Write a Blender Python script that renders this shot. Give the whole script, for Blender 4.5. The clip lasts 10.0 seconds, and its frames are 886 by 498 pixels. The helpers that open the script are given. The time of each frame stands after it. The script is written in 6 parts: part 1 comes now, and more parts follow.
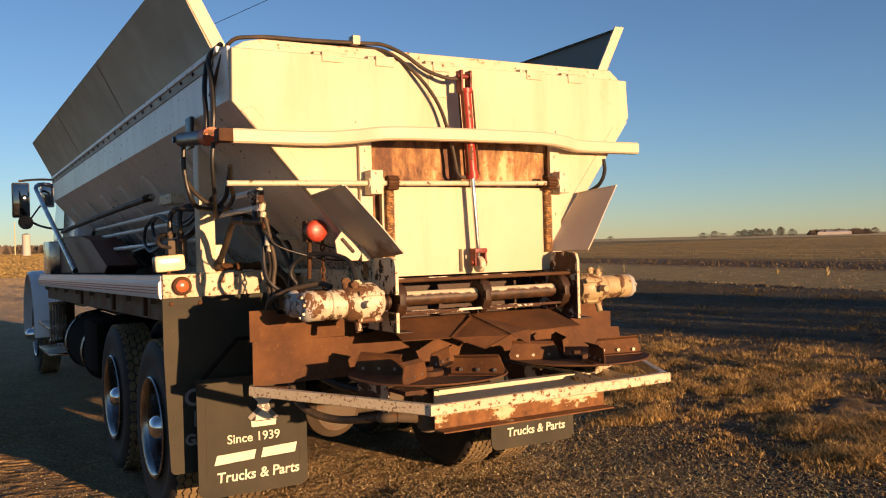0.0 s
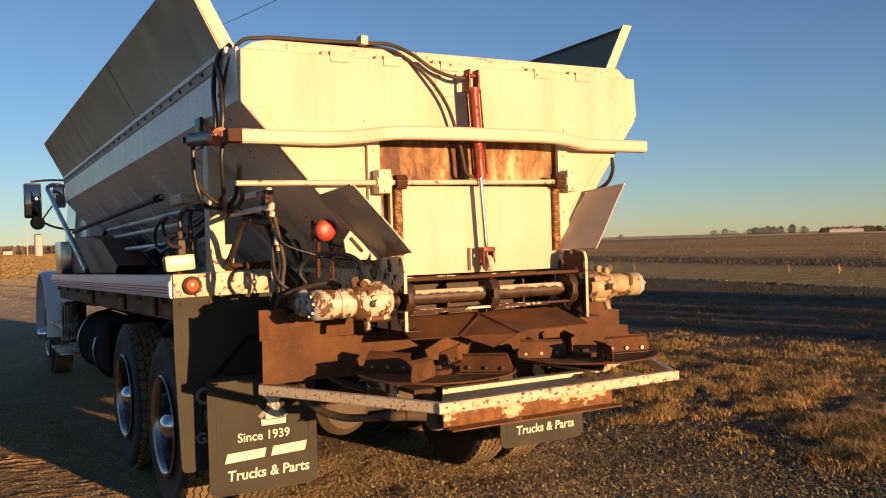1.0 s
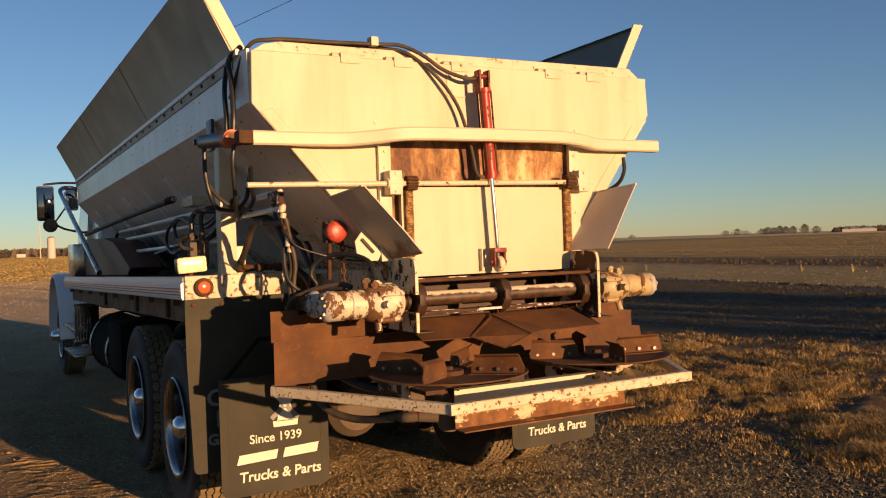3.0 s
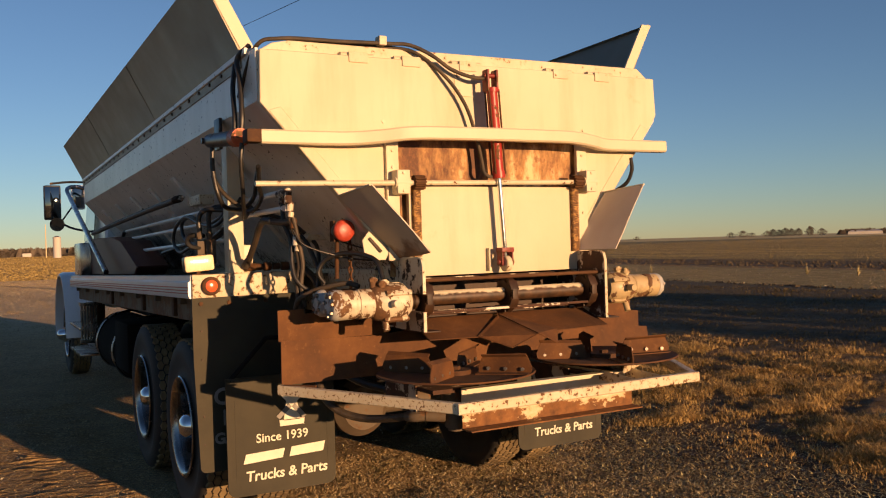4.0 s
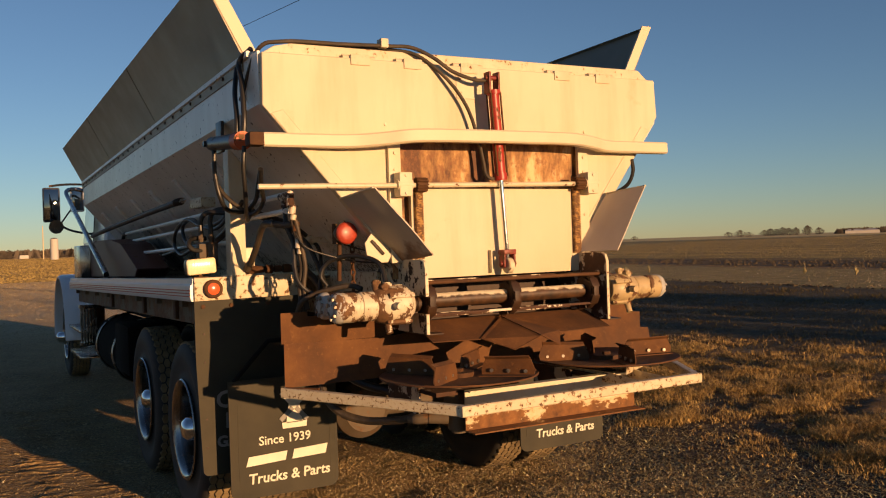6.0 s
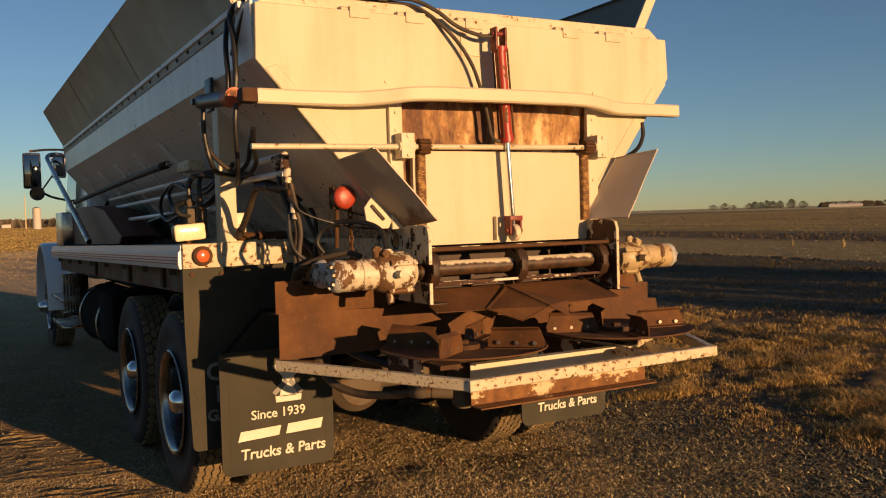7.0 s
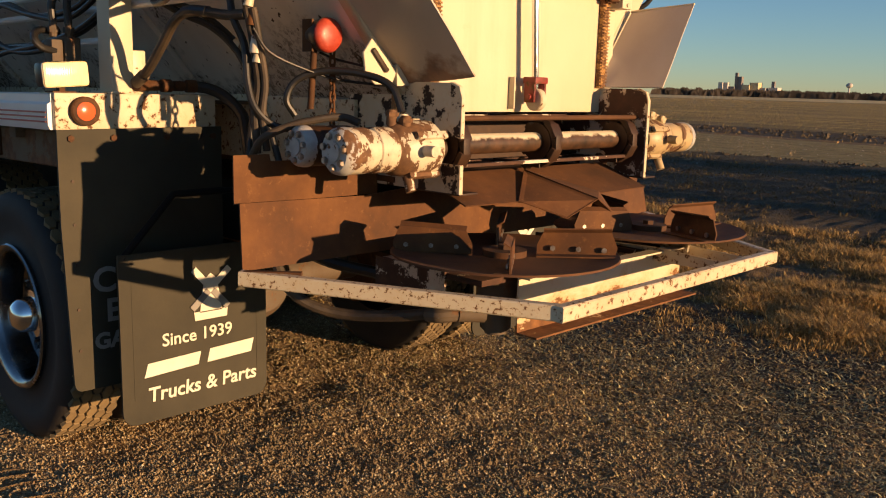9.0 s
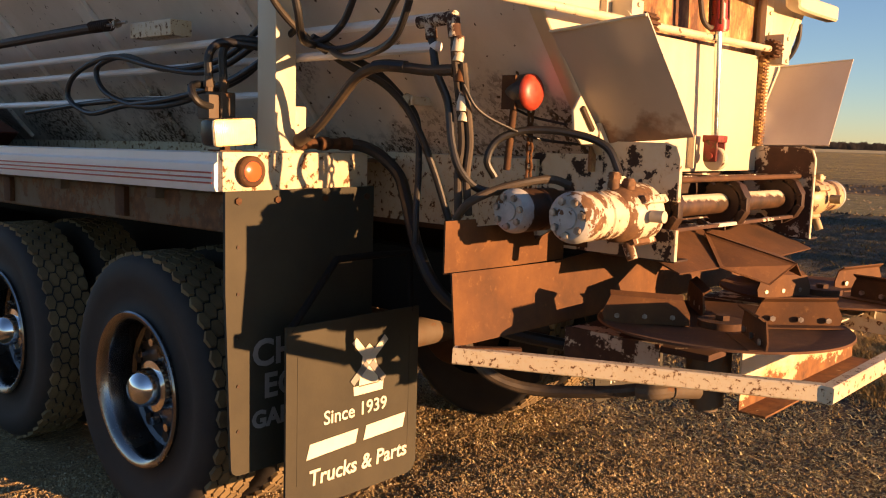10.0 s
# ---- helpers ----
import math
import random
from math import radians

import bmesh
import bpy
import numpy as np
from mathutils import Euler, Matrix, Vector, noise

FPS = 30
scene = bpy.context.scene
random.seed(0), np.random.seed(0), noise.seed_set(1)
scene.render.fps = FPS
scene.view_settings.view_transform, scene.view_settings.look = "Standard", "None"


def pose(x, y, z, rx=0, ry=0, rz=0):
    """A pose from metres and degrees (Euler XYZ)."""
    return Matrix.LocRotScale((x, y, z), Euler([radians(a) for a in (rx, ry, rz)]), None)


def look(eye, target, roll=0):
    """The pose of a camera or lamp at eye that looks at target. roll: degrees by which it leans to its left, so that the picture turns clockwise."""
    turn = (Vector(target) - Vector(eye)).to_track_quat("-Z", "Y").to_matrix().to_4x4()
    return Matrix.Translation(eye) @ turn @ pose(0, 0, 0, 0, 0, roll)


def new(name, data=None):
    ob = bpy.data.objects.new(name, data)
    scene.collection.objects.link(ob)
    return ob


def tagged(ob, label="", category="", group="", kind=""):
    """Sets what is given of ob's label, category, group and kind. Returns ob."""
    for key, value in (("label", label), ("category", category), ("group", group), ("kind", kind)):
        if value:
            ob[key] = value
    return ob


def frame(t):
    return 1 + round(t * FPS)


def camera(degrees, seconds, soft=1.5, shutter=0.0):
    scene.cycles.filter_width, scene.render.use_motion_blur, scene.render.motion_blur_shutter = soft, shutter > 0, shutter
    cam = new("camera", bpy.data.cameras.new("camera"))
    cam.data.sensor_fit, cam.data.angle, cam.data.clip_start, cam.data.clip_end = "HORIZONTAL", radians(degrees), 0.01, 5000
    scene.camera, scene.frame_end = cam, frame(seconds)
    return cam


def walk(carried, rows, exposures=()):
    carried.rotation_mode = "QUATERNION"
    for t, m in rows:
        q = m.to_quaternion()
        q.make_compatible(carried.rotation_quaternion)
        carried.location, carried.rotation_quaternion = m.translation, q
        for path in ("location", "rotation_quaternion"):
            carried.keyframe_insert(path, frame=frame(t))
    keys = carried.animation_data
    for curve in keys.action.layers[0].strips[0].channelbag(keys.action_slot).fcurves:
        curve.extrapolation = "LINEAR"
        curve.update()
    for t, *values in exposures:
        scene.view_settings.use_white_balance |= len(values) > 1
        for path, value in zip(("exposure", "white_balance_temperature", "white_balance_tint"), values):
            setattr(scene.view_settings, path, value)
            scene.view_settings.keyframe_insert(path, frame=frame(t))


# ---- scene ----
cam = camera(53.5, 10.0, 1.1)
PATH = [
    (0, (-2.384, -3.583, 1.578), (-1.375, -1.856, 1.564), -1.5),
    (0.5, (-2.381, -3.594, 1.573), (-1.385, -1.86, 1.558), -1.6),
    (1, (-2.384, -3.6, 1.578), (-1.395, -1.862, 1.562), -1.7),
    (1.5, (-2.391, -3.595, 1.576), (-1.402, -1.857, 1.566), -1.8),
    (2, (-2.388, -3.589, 1.576), (-1.403, -1.849, 1.567), -1.9),
    (2.5, (-2.382, -3.593, 1.579), (-1.406, -1.848, 1.567), -2.0),
    (4, (-2.393, -3.584, 1.57), (-1.434, -1.828, 1.56), -1.7),
    (4.5, (-2.412, -3.578, 1.583), (-1.452, -1.824, 1.571), -1.8),
    (5, (-2.4, -3.583, 1.578), (-1.445, -1.826, 1.569), -1.9),
    (5.5, (-2.415, -3.584, 1.584), (-1.454, -1.829, 1.576), -1.9),
    (6.8, (-2.41, -3.457, 1.56), (-1.439, -1.709, 1.533), -1.8),
    (7, (-2.38, -3.343, 1.554), (-1.391, -1.607, 1.479), -1.6),
    (7.5, (-2.341, -3.012, 1.538), (-1.308, -1.314, 1.317), -0.9),
    (8, (-2.466, -2.628, 1.529), (-1.315, -1.013, 1.271), -0.8),
    (8.5, (-2.494, -2.254, 1.502), (-1.224, -0.742, 1.183), -0.2),
    (9, (-2.53, -1.894, 1.499), (-1.129, -0.512, 1.138), 1.6),
    (9.5, (-2.735, -1.547, 1.505), (-1.278, -0.224, 1.148), 1.4),
    (10, (-2.882, -1.225, 1.513), (-1.419, 0.116, 1.26), 1.7),
]
EXPOSURES = [(0, 0.18, 6300, 20), (2.5, 0.0, 6550, 20), (4.5, -0.16, 6600, 21), (5.5, -0.2, 6700, 20), (7, -0.3, 6800, 15), (8, -0.34, 6800, 10), (8.5, -0.09, 6500, 9), (9, 0.13, 6150, 14), (9.5, 0.42, 6350, 21), (10, 0.76, 7000, 25)]
walk(cam, [(t, look(eye, target, roll)) for t, eye, target, roll in PATH], EXPOSURES)

# world: low evening sun behind the truck, clear sky
SUN_AZ, SUN_EL = 12.4, 5.4          # degrees right of straight behind, and above the horizon
to_sun = Vector((math.sin(radians(SUN_AZ)) * math.cos(radians(SUN_EL)), -math.cos(radians(SUN_AZ)) * math.cos(radians(SUN_EL)), math.sin(radians(SUN_EL))))
world = bpy.data.worlds.new("sky")
world.use_nodes = True
scene.world = world
sky = world.node_tree.nodes.new("ShaderNodeTexSky")
sky.sky_type, sky.sun_disc = "NISHITA", False
sky.sun_elevation, sky.sun_rotation = radians(SUN_EL), radians(180 - SUN_AZ)
sky.air_density, sky.dust_density, sky.ozone_density = 0.78, 0.05, 2.5
back = world.node_tree.nodes["Background"]
back.inputs["Strength"].default_value = 0.142
world.node_tree.links.new(sky.outputs[0], back.inputs["Color"])
sun_data = bpy.data.lights.new("sun", "SUN")
sun_data.energy, sun_data.angle, sun_data.color = 7.9, radians(0.6), (1.0, 0.60, 0.275)
sun = new("sun", sun_data)
sun.matrix_world = look(to_sun * 60, (0, 0, 0))


# ---- materials ----
class Graph:
    """A short way to write node materials."""

    def __init__(self, name, rough=0.6, metal=0.0):
        self.m = bpy.data.materials.new(name)
        self.m.use_nodes = True
        self.t = self.m.node_tree
        self.b = self.t.nodes["Principled BSDF"]
        self.b.inputs["Roughness"].default_value = rough
        self.b.inputs["Metallic"].default_value = metal
        self.pos = self.t.nodes.new("ShaderNodeTexCoord").outputs["Object"]

    def put(self, socket, value):
        if isinstance(value, bpy.types.NodeSocket):
            self.t.links.new(value, socket)
        else:
            if isinstance(value, (tuple, list)) and len(value) == 3 and socket.type == "RGBA":
                value = (*value, 1)
            socket.default_value = value

    def mathn(self, op, a, b=0.0, clamp=False):
        n = self.t.nodes.new("ShaderNodeMath")
        n.operation, n.use_clamp = op, clamp
        self.put(n.inputs[0], a), self.put(n.inputs[1], b)
        return n.outputs[0]

    def noise(self, scale, detail=4.0, rough=0.55, vec=None, stretch=None, distort=0.0):
        n = self.t.nodes.new("ShaderNodeTexNoise")
        v = vec or self.pos
        if stretch:
            k = self.t.nodes.new("ShaderNodeMapping")
            self.put(k.inputs["Vector"], v)
            k.inputs["Scale"].default_value = stretch
            v = k.outputs[0]
        self.put(n.inputs["Vector"], v)
        n.inputs["Scale"].default_value, n.inputs["Detail"].default_value = scale, detail
        n.inputs["Roughness"].default_value, n.inputs["Distortion"].default_value = rough, distort
        return n.outputs["Fac"]

    def cells(self, scale, feature="F1", out="Distance", stretch=None):
        n = self.t.nodes.new("ShaderNodeTexVoronoi")
        n.feature = feature
        v = self.pos
        if stretch:
            k = self.t.nodes.new("ShaderNodeMapping")
            self.put(k.inputs["Vector"], v)
            k.inputs["Scale"].default_value = stretch
            v = k.outputs[0]
        self.put(n.inputs["Vector"], v)
        n.inputs["Scale"].default_value = scale
        return n.outputs[out]

    def ramp(self, fac, *stops):
        n = self.t.nodes.new("ShaderNodeValToRGB")
        self.put(n.inputs[0], fac)
        e = n.color_ramp.elements
        while len(e) < len(stops):
            e.new(0.5)
        for k, (p, c) in zip(e, stops):
            k.position, k.color = p, (c, c, c, 1) if isinstance(c, (int, float)) else (*c, 1)
        return n.outputs[0]

    def mix(self, fac, a, b):
        n = self.t.nodes.new("ShaderNodeMix")
        n.data_type = "RGBA"
        self.put(n.inputs[0], fac), self.put(n.inputs[6], a), self.put(n.inputs[7], b)
        return n.outputs[2]

    def axis(self, which):
        n = self.t.nodes.new("ShaderNodeSeparateXYZ")
        self.put(n.inputs[0], self.pos)
        return n.outputs["XYZ".index(which)]

    def bump(self, height, strength=0.3, dist=0.01):
        n = self.t.nodes.new("ShaderNodeBump")
        n.inputs["Strength"].default_value, n.inputs["Distance"].default_value = strength, dist
        self.put(n.inputs["Height"], height)
        self.put(self.b.inputs["Normal"], n.outputs[0])

    def out(self, colour, rough=None, metal=None):
        self.put(self.b.inputs["Base Color"], colour)
        if rough is not None:
            self.put(self.b.inputs["Roughness"], rough)
        if metal is not None:
            self.put(self.b.inputs["Metallic"], metal)
        return self.m


RUST = ((0.0, (0.04, 0.02, 0.010)), (0.45, (0.115, 0.055, 0.022)), (0.75, (0.20, 0.10, 0.038)), (1.0, (0.30, 0.16, 0.065)))


def paint(name, colour, chips=0.5, scale=9.0, dirt=0.25, rough=0.42, rust=RUST):
    """Weathered paint: rust shows where noise rises over 1 - chips; streaks of dirt run down."""
    g = Graph(name, rough)
    worn = g.noise(scale, 9, 0.68)
    mask = g.ramp(worn, (1.0 - chips, 0.0), (min(0.999, 1.0 - chips + 0.02), 1.0))
    halo = g.ramp(worn, (max(0.0, 0.9 - chips), 0.0), (1.0 - chips, 1.0))
    streak = g.ramp(g.noise(7, 5, 0.6, stretch=(1, 1, 0.14)), (0.45, 0.0), (0.8, 1.0))
    dust = g.ramp(g.noise(1.7, 4), (0.35, 0.0), (0.75, 1.0))
    dirty = tuple(c * k for c, k in zip(colour, (0.72, 0.6, 0.46)))
    c = g.mix(g.mathn("MULTIPLY", streak, dirt), colour, dirty)
    c = g.mix(g.mathn("MULTIPLY", dust, dirt * 0.6), c, dirty)
    c = g.mix(g.mathn("MULTIPLY", halo, 0.3), c, tuple(a * b for a, b in zip(colour, (0.8, 0.55, 0.32))))
    c = g.mix(mask, c, g.ramp(g.noise(scale * 3, 6), *rust))
    g.bump(g.mathn("SUBTRACT", g.noise(70, 3), g.mathn("MULTIPLY", mask, 1.6)), 0.16, 0.003)
    return g.out(c, g.ramp(mask, (0, rough), (1, 0.85)))


CREAM = (0.60, 0.53, 0.375)
cream = paint("cream paint, light wear", CREAM, 0.27, 6, 0.18, 0.52)
cream_gate = paint("cream paint of the gate", CREAM, 0.30, 4, 0.6, 0.6)
cream_worn = paint("cream paint, chipped", CREAM, 0.40, 30, 0.35)
cream_bad = paint("cream paint, badly chipped", CREAM, 0.43, 36, 0.6, 0.5)
cream_peeled = paint("cream paint, mostly peeled", (0.62, 0.58, 0.48), 0.545, 7, 0.5, 0.55, ((0.0, (0.02, 0.012, 0.008)), (0.6, (0.07, 0.03, 0.015)), (1.0, (0.16, 0.075, 0.03))))
cream_speck = paint("cream paint, finely chipped", CREAM, 0.42, 70, 0.45, 0.5)


def half_worn(name):
    """A roller whose cream paint is left on its upper side only."""
    g = Graph(name, 0.5)
    line = g.mathn("ADD", g.axis("Z"), g.mathn("MULTIPLY", g.mathn("SUBTRACT", g.noise(18, 6, 0.65), 0.5), 0.05))
    keep = g.ramp(g.mathn("SUBTRACT", line, 1.30), (0.033, 0.0), (0.037, 1.0))
    c = g.mix(keep, g.ramp(g.noise(25, 6), (0.3, (0.022, 0.012, 0.006)), (0.7, (0.09, 0.043, 0.018))), CREAM)
    g.bump(g.noise(70, 4), 0.15, 0.003)
    return g.out(c)


roller_paint = half_worn("half worn roller paint")


def low_rust(name, z0, reach):
    """Cream paint that has gone to rust along the lower edge at z0."""
    g = Graph(name, 0.55)
    n = g.noise(9, 8, 0.68, stretch=(0.6, 1, 1))
    h = g.mathn("DIVIDE", g.mathn("SUBTRACT", g.axis("Z"), z0), reach)
    worn = g.mathn("SUBTRACT", g.mathn("ADD", n, 0.15), g.mathn("MULTIPLY", h, 0.42))
    mask = g.ramp(worn, (0.52, 0.0), (0.55, 1.0))
    c = g.mix(g.ramp(worn, (0.40, 0.0), (0.52, 0.6)), CREAM, (0.50, 0.30, 0.10))
    c = g.mix(mask, c, g.ramp(g.noise(24, 6), (0.2, (0.07, 0.028, 0.010)), (0.6, (0.20, 0.085, 0.025)), (0.9, (0.34, 0.17, 0.055))))
    g.bump(g.mathn("SUBTRACT", g.noise(70, 3), g.mathn("MULTIPLY", mask, 1.6)), 0.16, 0.003)
    return g.out(c, g.ramp(mask, (0, 0.5), (1, 0.85)))


channel_paint = low_rust("cream channel paint, rusted below", 0.75, 0.18)


def hopper_paint():
    """White paint with streaks, and patches of clinging dark crumbs."""
    g = Graph("white hopper paint", 0.34)
    base = g.mix(g.ramp(g.noise(6, 6, 0.6, stretch=(1, 1, 0.2)), (0.4, 0.0), (0.75, 0.6)), (0.75, 0.69, 0.60), (0.55, 0.47, 0.37))
    base = g.mix(g.ramp(g.noise(1.1, 4), (0.4, 0.0), (0.7, 0.45)), base, (0.50, 0.44, 0.36))
    patch = g.ramp(g.mathn("SUBTRACT", g.noise(2.0, 5, 0.6), g.mathn("MULTIPLY", g.mathn("SUBTRACT", g.axis("Z"), 1.6), 0.55)), (0.46, 0.0), (0.58, 1.0))
    crumbs = g.ramp(g.noise(48, 5, 0.7), (0.5, 0.0), (0.53, 1.0))
    few = g.ramp(g.noise(33, 3, 0.5), (0.68, 0.0), (0.70, 1.0))
    mask = g.mathn("MAXIMUM", g.mathn("MULTIPLY", patch, crumbs), few)
    c = g.mix(g.mathn("MULTIPLY", patch, 0.45), base, (0.25, 0.17, 0.10))
    c = g.mix(mask, c, g.ramp(g.noise(80, 3), (0.3, (0.035, 0.024, 0.016)), (0.7, (0.13, 0.075, 0.04))))
    g.bump(g.mathn("ADD", g.mathn("MULTIPLY", mask, 1.0), g.noise(40, 3)), 0.2, 0.004)
    return g.out(c, g.ramp(mask, (0, 0.34), (1, 0.9)))


white_side = hopper_paint()
white_trim = paint("white enamel trim", (0.80, 0.80, 0.78), 0.28, 20, 0.2, 0.3)
cab_paint = paint("pale cab paint", (0.70, 0.73, 0.76), 0.2, 8, 0.25, 0.25)
red_paint = paint("red cylinder paint", (0.36, 0.03, 0.016), 0.42, 22, 0.5, 0.4)
clevis_paint = paint("worn dark red clevis paint", (0.20, 0.022, 0.013), 0.46, 30, 0.6, 0.5)
plate_paint = paint("cream plate paint with dark bare spots", CREAM, 0.46, 15, 0.45, 0.5, ((0.0, (0.012, 0.008, 0.006)), (0.6, (0.035, 0.018, 0.010)), (1.0, (0.10, 0.05, 0.022))))
flange_paint = paint("cream flange paint, spotted with rust", CREAM, 0.40, 20, 0.55, 0.55, ((0.0, (0.05, 0.022, 0.010)), (0.5, (0.16, 0.07, 0.025)), (1.0, (0.30, 0.14, 0.05))))
black_paint = paint("black cylinder paint", (0.022, 0.022, 0.024), 0.4, 18, 0.2, 0.35)
orange_paint = paint("orange fitting paint", (0.52, 0.10, 0.025), 0.42, 25, 0.3, 0.5)
maroon_paint = paint("dark red guard paint", (0.085, 0.018, 0.011), 0.35, 10, 0.4, 0.55)
frame_paint = paint("dark frame paint", (0.010, 0.009, 0.008), 0.30, 8, 0.5, 0.8)
frame_paint.node_tree.nodes["Principled BSDF"].inputs["Specular IOR Level"].default_value = 0.2
rail_cream = paint("stained cream rail paint", (0.15, 0.115, 0.07), 0.50, 9, 0.8, 0.8)
rail_paint = paint("dirty rail paint", (0.11, 0.085, 0.058), 0.42, 12, 0.9, 0.75)


def rusty(name, lift=1.0, scale=5.0, rough=0.82):
    g = Graph(name, rough)
    a = g.noise(scale, 8, 0.62)
    c = g.ramp(a, (0.25, tuple(v * lift for v in (0.080, 0.030, 0.007))), (0.5, tuple(v * lift for v in (0.170, 0.063, 0.012))), (0.72, tuple(v * lift for v in (0.26, 0.105, 0.022))))
    c = g.mix(g.ramp(g.noise(42, 5, 0.7), (0.58, 0.0), (0.72, 0.55)), c, tuple(v * lift for v in (0.37, 0.165, 0.045)))
    c = g.mix(g.ramp(g.noise(2.2, 3), (0.5, 0.0), (0.7, 0.5)), c, tuple(v * lift for v in (0.055, 0.028, 0.018)))
    g.bump(g.noise(95, 5, 0.7), 0.25, 0.003)
    return g.out(c)


rust_sheet = rusty("rusty sheet steel", 0.58)
rust_dark = rusty("dark rusty steel", 0.42, 9)
rust_black = rusty("oily rusty steel", 0.2, 14, 0.6)

rack_rust = paint("rusty rack teeth", (0.40, 0.24, 0.075), 0.52, 45, 0.7, 0.75)

g = Graph("rust-stained panel", 0.7)
band = g.noise(5, 7, 0.65, stretch=(1, 1, 0.35))
c = g.ramp(band, (0.40, (0.62, 0.47, 0.24)), (0.48, (0.38, 0.20, 0.065)), (0.57, (0.10, 0.038, 0.013)))
c = g.mix(g.ramp(g.noise(26, 6, 0.7), (0.5, 0.0), (0.62, 0.7)), c, (0.20, 0.075, 0.025))
g.bump(g.noise(80, 4), 0.2, 0.003)
rust_panel = g.out(c)

g = Graph("dull steel sheet", 0.55, 0.55)
c = g.ramp(g.noise(1.6, 6, 0.6, stretch=(1, 0.5, 1)), (0.3, (0.22, 0.185, 0.135)), (0.7, (0.29, 0.245, 0.185)))
c = g.mix(g.ramp(g.noise(24, 6), (0.6, 0.0), (0.75, 0.35)), c, (0.28, 0.22, 0.16))
g.bump(g.noise(3, 3), 0.1, 0.02)
steel_sheet = g.out(c, g.ramp(g.noise(5, 5), (0.3, 0.46), (0.7, 0.62)))

g = Graph("tan wing sheet", 0.6)
c = g.ramp(g.noise(3, 6), (0.3, (0.46, 0.39, 0.30)), (0.7, (0.56, 0.49, 0.385)))
low = g.ramp(g.mathn("SUBTRACT", g.mathn("ADD", g.axis("Z"), g.mathn("MULTIPLY", g.noise(7, 7, 0.6), 0.34)), 1.62), (0.08, 1.0), (0.13, 0.0))
c = g.mix(g.mathn("MULTIPLY", low, 0.8), c, g.ramp(g.noise(25, 5), (0.3, (0.10, 0.045, 0.02)), (0.7, (0.26, 0.12, 0.05))))
g.bump(g.noise(60, 3), 0.1, 0.003)
wing_sheet = g.out(c)
wing_plain = paint("plain tan wing paint", (0.56, 0.50, 0.42), 0.22, 5, 0.3, 0.6)

g = Graph("chrome", 0.08, 1.0)
chrome = g.out((0.8, 0.8, 0.8), g.ramp(g.noise(20, 4), (0.4, 0.05), (0.8, 0.22)))
g = Graph("polished aluminium", 0.2, 1.0)
aluminium = g.out(g.ramp(g.noise(9, 5), (0.3, (0.24, 0.225, 0.21)), (0.7, (0.40, 0.38, 0.36))), g.ramp(g.noise(6, 6), (0.35, 0.13), (0.75, 0.4)))
# aluminium of the wheel dish, its dark reflections put into the base colour
g = Graph("rim metal with dark reflections in its colour", 0.2, 1.0)
rim_metal = g.out(g.ramp(g.noise(7, 6), (0.3, (0.10, 0.094, 0.088)), (0.7, (0.22, 0.21, 0.20))), g.ramp(g.noise(6, 6), (0.35, 0.16), (0.75, 0.38)))
g = Graph("worn bolt steel", 0.45, 0.8)
bolt_steel = g.out(g.ramp(g.noise(30, 4), (0.35, (0.20, 0.15, 0.11)), (0.65, (0.46, 0.41, 0.35))))
g = Graph("mirror glass", 0.02, 1.0)
mirror_glass = g.out((0.16, 0.17, 0.175))


def rubber(name, base, dust, amount=0.5, rough=0.75, scale=5.0):
    g = Graph(name, rough)
    c = g.mix(g.mathn("MULTIPLY", g.ramp(g.noise(scale, 7, 0.6), (0.3, 0.0), (0.75, 1.0)), amount), base, dust)
    g.bump(g.noise(90, 4), 0.2, 0.002)
    return g.out(c)


tyre_rubber = rubber("tyre rubber", (0.014, 0.013, 0.013), (0.07, 0.055, 0.038), 0.3)
tread_rubber = rubber("dusty tread rubber", (0.09, 0.065, 0.036), (0.34, 0.24, 0.11), 0.8, 0.85)
tank_black = rubber("sooty black tank paint", (0.006, 0.0055, 0.005), (0.018, 0.014, 0.010), 0.4, 0.95)
tank_black.node_tree.nodes["Principled BSDF"].inputs["Specular IOR Level"].default_value = 0.08
hose_rubber = rubber("black hose rubber", (0.012, 0.0115, 0.011), (0.06, 0.047, 0.033), 0.15, 0.45, 9)
hose_dusty = rubber("dusty brown hose", (0.022, 0.017, 0.012), (0.15, 0.10, 0.054), 0.5, 0.65, 12)
flap_rubber = rubber("dusty mud flap rubber", (0.019, 0.0175, 0.0095), (0.056, 0.047, 0.025), 0.8, 0.75, 3)
flap_print = rubber("pale printed flap ink", (0.72, 0.68, 0.55), (0.5, 0.44, 0.33), 0.4, 0.6, 14)
grey_print = rubber("faded grey flap ink", (0.26, 0.25, 0.23), (0.16, 0.15, 0.13), 0.6, 0.7, 20)
stripe_red = rubber("red stripe tape", (0.42, 0.05, 0.035), (0.3, 0.1, 0.07), 0.4, 0.4, 20)

